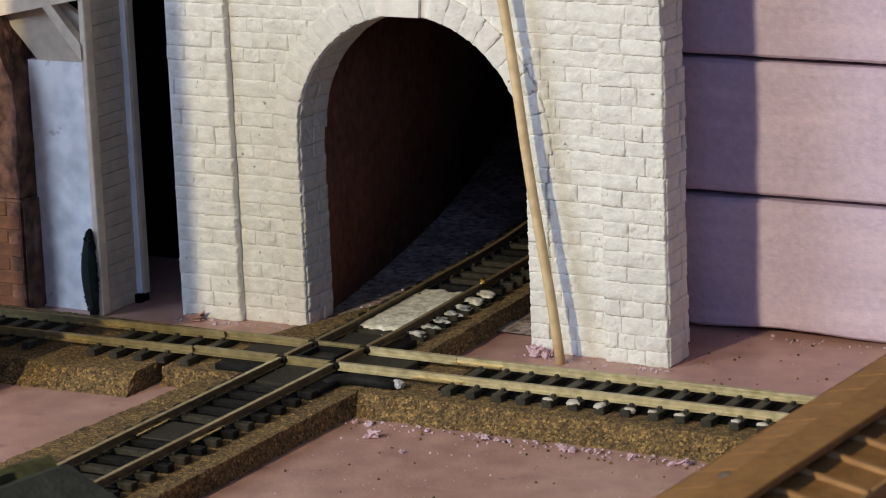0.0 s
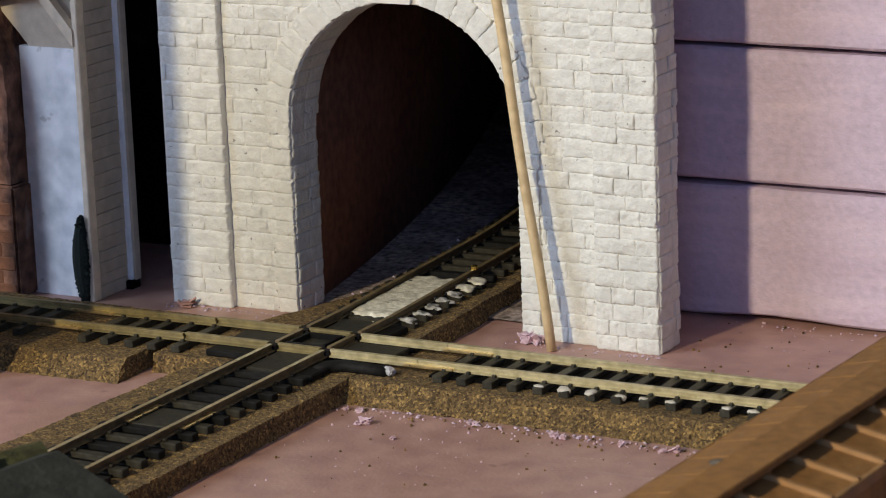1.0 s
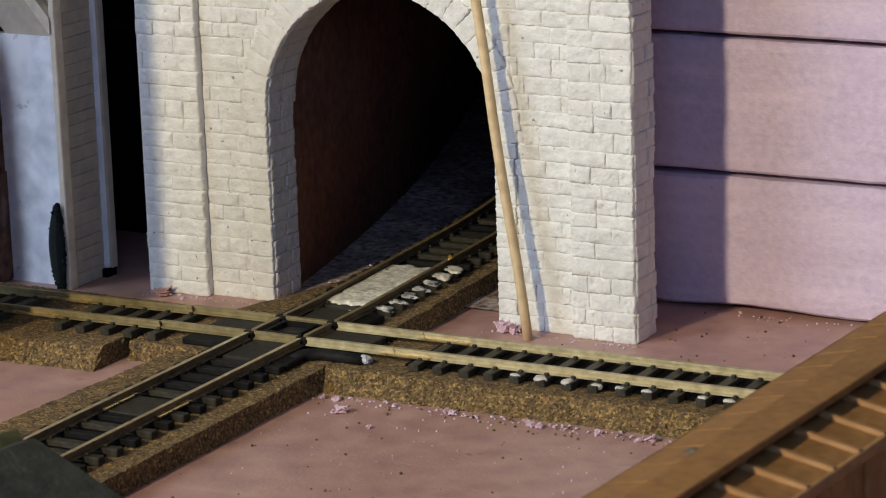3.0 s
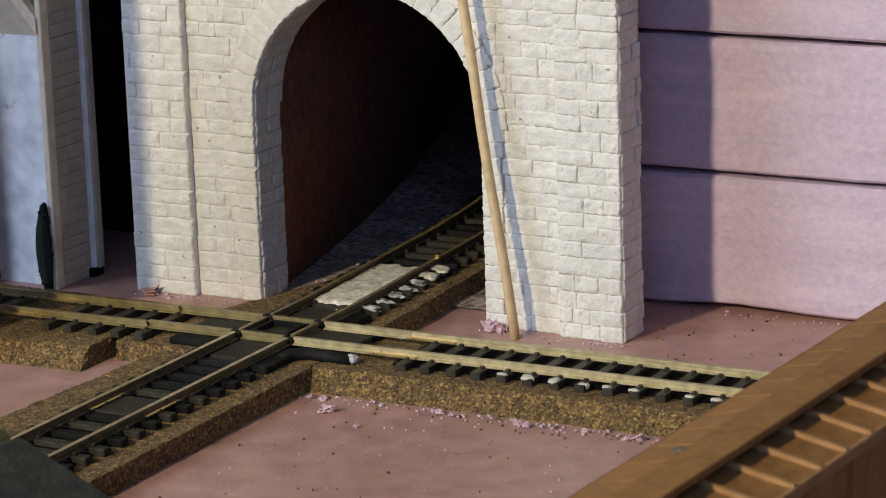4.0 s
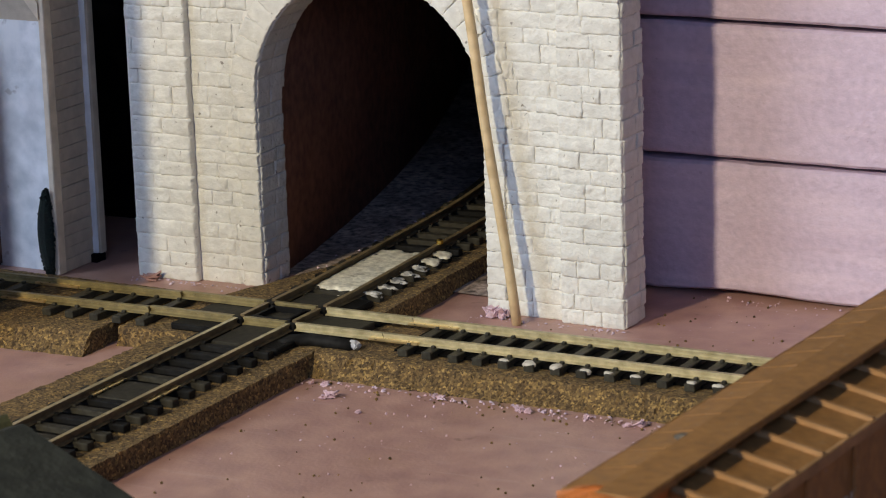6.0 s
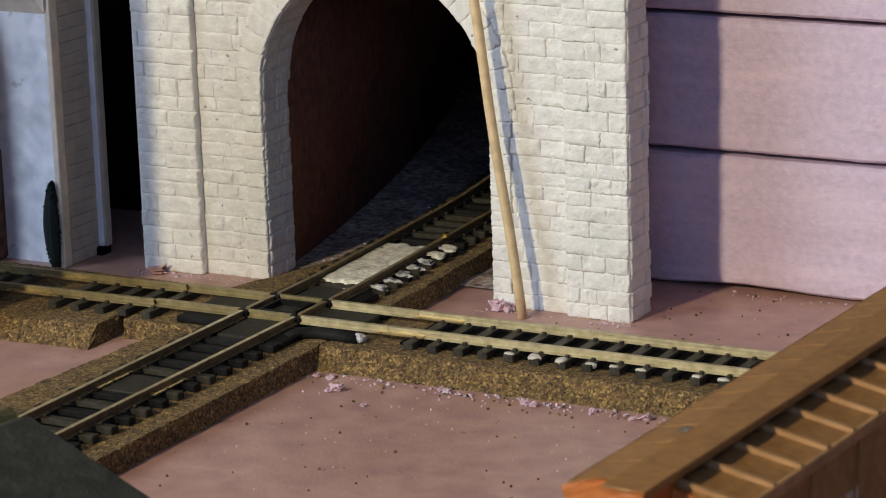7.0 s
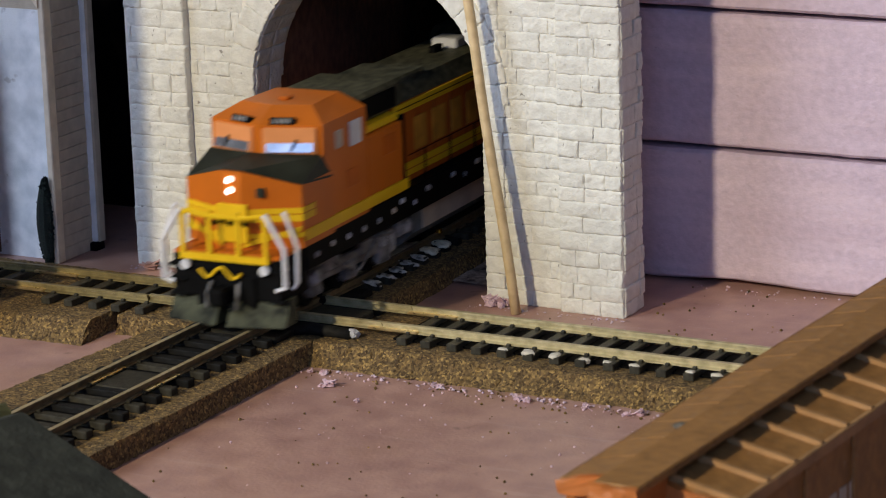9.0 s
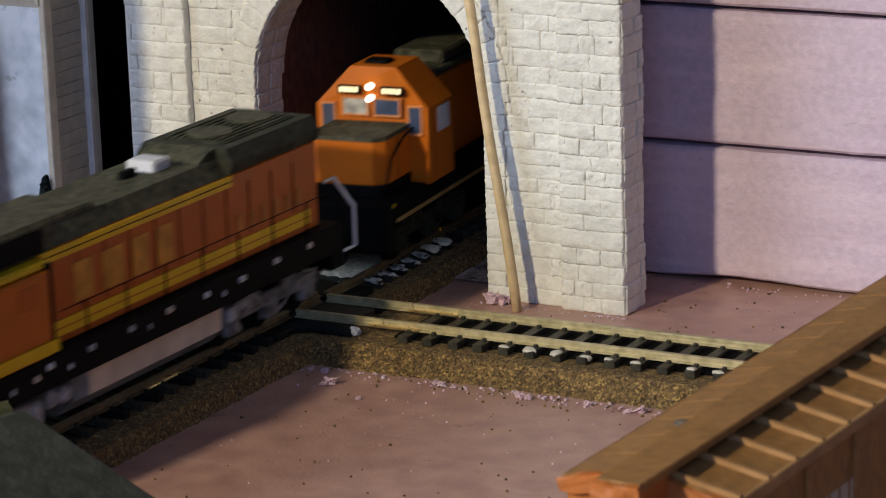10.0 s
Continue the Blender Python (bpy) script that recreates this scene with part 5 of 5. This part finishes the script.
# ---- small things ----


def build_ballast_patch():
    t = thing("ballast_patch", "pale grey grit glued between the rails at the tunnel mouth", "ballast")
    bm = bmesh.new()
    grid_sheet(bm, -7.4, 7.2, 28.5, 82, 0.6, lambda x, y: -1.35 + 0.3 * noise.noise((x * 0.22, y * 0.22, 2)) + 0.16 * noise.noise((x * 0.9, y * 0.9, 2)) - 3.0 * min(1.0, max(0.0, (y - 74 - 3.5 * noise.noise((x * 0.3, 1, 1))) / 3, (32 + 1.5 * noise.noise((x * 0.5, 4, 1)) - y) / 3)))
    for v in bm.verts:
        v.co.x -= BEND * (v.co.y - BEND_AT)
    part("bed", bm, BALLAST, t, smooth=True)
    # glue and grit smeared over the sleeper ends
    for k in range(7):
        s = 31 + 7.508 * k
        bm = bmesh.new()
        bmesh.ops.create_icosphere(bm, subdivisions=3, radius=1.0)
        for v in bm.verts:
            v.co *= 1 + 0.75 * noise.noise(v.co * 1.2 + Vector((k * 4.3, 0, 0))) + 0.35 * noise.noise(v.co * 3.5 + Vector((0, k, 0)))
            v.co = Vector((v.co.x * 2.7, v.co.y * (1.5 if k < 5 else 2.8), v.co.z * 0.6 - 0.4 * max(0, v.co.x)))
            v.co += Vector((11.6 - BEND * (s - BEND_AT), s + 0.4, -1.95))
        part("grit_smear", bm, BALLAST if k > 4 else GLUE_GREY, t, smooth=True)
    bm = bmesh.new()
    box(bm, 4.7, 6.3, 80.6, 82.4, -0.4, 1.3, bevel=0.3)
    tagged(part("rail_tip", bm, material("bright_brass", (0.85, 0.6, 0.15), 0.2, metal=1.0)), "tiny bright brass bit on the rail end", "brass bit")


def crumb(name, at, r, mat, label, flat=0.6):
    """A torn scrap: a cluster of thin folded shards about an uneven core."""
    bm = bmesh.new()
    q = random.Random(int(at[0] * 31 + at[1] * 7))
    bmesh.ops.create_icosphere(bm, subdivisions=1, radius=r * 0.6)
    for v in bm.verts:
        v.co *= 1 + 0.7 * noise.noise(v.co / r * 2.1 + Vector((at[0], 0, 0)))
        v.co.z *= flat
    for _ in range(9):
        turn = Euler((q.uniform(-1.4, 1.4) * flat, q.uniform(-1.4, 1.4) * flat, q.uniform(0, 6.2))).to_matrix()
        c = Vector((q.uniform(-0.6, 0.6), q.uniform(-0.6, 0.6), q.uniform(-0.2, 0.5) * flat)) * r
        pts = [Vector((q.uniform(0.2, 0.8), q.uniform(-0.5, 0), 0)), Vector((q.uniform(0.3, 0.9), q.uniform(0.1, 0.5), q.uniform(-0.2, 0.3))), Vector((-q.uniform(0.2, 0.6), q.uniform(0.2, 0.6), 0)), Vector((-q.uniform(0.2, 0.8), -q.uniform(0.2, 0.5), q.uniform(-0.2, 0.3)))]
        lo = [bm.verts.new(c + turn @ p * r) for p in pts]
        hi = [bm.verts.new(v.co + turn @ Vector((0, 0, 0.14 * r))) for v in lo]
        bm.faces.new(lo[::-1]), bm.faces.new(hi)
        for i in range(4):
            bm.faces.new((lo[i], lo[(i + 1) % 4], hi[(i + 1) % 4], hi[i]))
    ob = part(name, bm, mat, None)
    ob.matrix_basis = pose(at[0] * MM, at[1] * MM, (at[2] + r * flat * 0.5) * MM, 0, 0, rng.uniform(0, 360))
    return tagged(ob, label, "crumb", "foam crumbs")


def build_flakes():
    """Torn foam flakes along the foot of the cork and of the foam wall."""
    r = random.Random(23)
    bm = bmesh.new()
    spots = [(r.uniform(26, 150), -25.5 - abs(r.gauss(0, 2.2)), r.uniform(0.25, 0.8)) for _ in range(90)]
    spots += [(r.uniform(92, 210), 88.5 - abs(r.gauss(0, 4.5)), r.uniform(0.25, 0.7)) for _ in range(55)]
    spots += [(r.uniform(30, 160), r.uniform(-75, -30), r.uniform(0.15, 0.35)) for _ in range(60)]
    spots += [(r.uniform(36, 84), 46.5 - abs(r.gauss(0, 1.8)), r.uniform(0.2, 0.6)) for _ in range(45)]
    spots += [(r.uniform(-80, -36), 46.5 - abs(r.gauss(0, 1.8)), r.uniform(0.2, 0.7)) for _ in range(45)]
    spots += [(r.uniform(24, 60), r.uniform(24, 44), r.uniform(0.12, 0.3)) for _ in range(35)]
    spots += [(r.uniform(84, 170), r.uniform(24, 84), r.uniform(0.12, 0.3)) for _ in range(45)]
    for x, y, size in spots:
        q = Euler((r.uniform(-0.5, 0.5), r.uniform(-0.5, 0.5), r.uniform(0, 6))).to_matrix()
        c = Vector((x, y, BASE + 0.15 + size * 0.3))
        lo = [bm.verts.new(c + q @ Vector((math.cos(a) * size * r.uniform(0.6, 1.4), math.sin(a) * size * r.uniform(0.5, 1.1), 0))) for a in (0, 1.3, 2.5, 3.8, 5.0)]
        top = bm.verts.new(c + q @ Vector((0, 0, size * r.uniform(0.4, 0.9))))
        for i in range(5):
            bm.faces.new((lo[i - 1], lo[i], top))
        bm.faces.new(lo[::-1])
    for _ in range(110):
        c, size = Vector((r.uniform(-34, 24), r.uniform(70, 190), BASE + 1.3)), r.uniform(0.3, 0.9)
        if c.x > line_at(c.y)[0].x - 22:
            continue
        lo = [bm.verts.new(c + Vector((math.cos(a) * size * r.uniform(0.6, 1.3), math.sin(a) * size * r.uniform(0.6, 1.3), -0.3))) for a in (0, 1.6, 3.1, 4.7)]
        top = bm.verts.new(c + Vector((0, 0, size * 0.5)))
        for i in range(4):
            bm.faces.new((lo[i - 1], lo[i], top))
    tagged(part("foam_flakes", bm, PINK_WALL), "tiny torn pink foam flakes scattered on the ground", "foam flakes", kind="stuff")


def build_crumbs():
    build_flakes()
    PALE = material("pale_pink_crumb", (0.66, 0.47, 0.52), 0.8, spread=0.1, scale=800, bump=0.3)
    for x, y, r in ((37, -37, 1.9), (35.3, -38.3, 1.2), (62, -27, 1.3), (88, -28.5, 1.5), (90, -29.5, 1.3), (106, -28, 1.2), (121, -28.5, 1.7), (118, -29.5, 1.1), (64, -27.5, 1.2), (30, -28, 1.2), (26, -28, 1.1), (50, -46, 0.9)):
        crumb("foam_crumb", (x, y, BASE), r, PALE, "pale pink foam crumb on the ground by the cork")
    crumb("foam_scrap", (40.5, 46.5, BASE), 3.0, PALE, "crumpled pink foam scrap at the portal foot", 0.7)
    crumb("foam_scrap", (43.8, 46.8, BASE), 2.4, PALE, "crumpled pink foam scrap at the portal foot", 0.9)
    crumb("foam_scrap", (-73, 45.6, BASE), 3.4, PINK, "pink foam lump at the portal foot", 0.28)
    bm = bmesh.new()
    for _ in range(420):
        x, y = rng.uniform(-60, 150), rng.choice((rng.uniform(-150, -22), rng.gauss(-29, 3), rng.uniform(24, 88)))
        if y > -19 and y < 24 or (x < 24 and y < 20) or (-40 < x < 40 and y > 20) or (y > 44 and x < 84):
            continue
        r = rng.uniform(0.15, 0.5)
        vs = bmesh.ops.create_icosphere(bm, subdivisions=1, radius=r)["verts"]
        for v in vs:
            v.co += Vector((x, y, BASE + r * 0.4))
    tagged(part("crumb_dust", bm, CORK), "scattered fine cork crumbs on the foam ground", "crumbs", kind="stuff")
    bm = bmesh.new()
    for _ in range(170):
        x, y = rng.uniform(10, 150), rng.choice((rng.gauss(-29, 2.2), rng.gauss(-28, 1.5), rng.uniform(-130, -30), rng.gauss(87, 2)))
        if y > -24 and y < 30 or (y > 40 and x < 84):
            continue
        r = rng.uniform(0.12, 0.42)
        vs = bmesh.ops.create_icosphere(bm, subdivisions=1, radius=r)["verts"]
        for v in vs:
            v.co += Vector((x, y, BASE + r * 0.4))
    tagged(part("foam_dust", bm, PALE), "scattered fine pale foam crumbs on the ground", "crumbs", kind="stuff")


build_room()
build_ground()
build_backing()
build_tracks()
build_crossing_tube()
build_cork()
build_portal()
build_tunnel()
build_stick()
build_timber_portal()
build_boxcar()
build_shed()
LOCOS = [(*build_wide_cab_loco(), 0.0), (*build_low_nose_loco(), 222.0)]
build_ballast_patch()
build_crumbs()


# ---- the train's run ----


def nose_at(t):
    """How far inward of the crossing the train's nose is."""
    return -18.0 - 173.0 * (t - 9.0) if t > 5.0 else 674.0 + 173.0 * (5.0 - t) * (1 - 0.1 * (5.0 - t))


def loco_pose(s):
    a, _ = line_at(s + 28)
    b, _ = line_at(s + 154)
    d = (b - a).normalized()
    o = a - d * 28
    return pose(o.x * MM, o.y * MM, 0, 0, 0, math.degrees(math.atan2(-d.x, d.y)))


def motions():
    steps = [0.5 * k for k in range(15)] + [7.5 + 0.1 * k for k in range(26)]
    for loco, trucks, lag in LOCOS:
        walk(loco, [(t, loco_pose(nose_at(t) + lag)) for t in steps])
        for tr, wheels in trucks:
            y = tr.location.y / MM
            rows = []
            for t in steps:
                s = nose_at(t) + lag
                turn = math.degrees(line_at(s + y)[1]) - math.degrees(loco_pose(s).to_euler().z)
                rows.append((t, pose(0, y * MM, 0, 0, 0, turn)))
            walk(tr, rows)
            for w in wheels:
                y = w.location.y / MM
                spin = [(0.0, pose(0, y * MM, 6.1 * MM)), (7.9, pose(0, y * MM, 6.1 * MM))]
                for k in range(1, 64):
                    turn = math.degrees(173.0 * k / 30 / 6.1)
                    spin.append((7.9 + k / 30, pose(0, y * MM, 6.1 * MM, turn, 0, 0)))
                walk(w, spin)


motions()
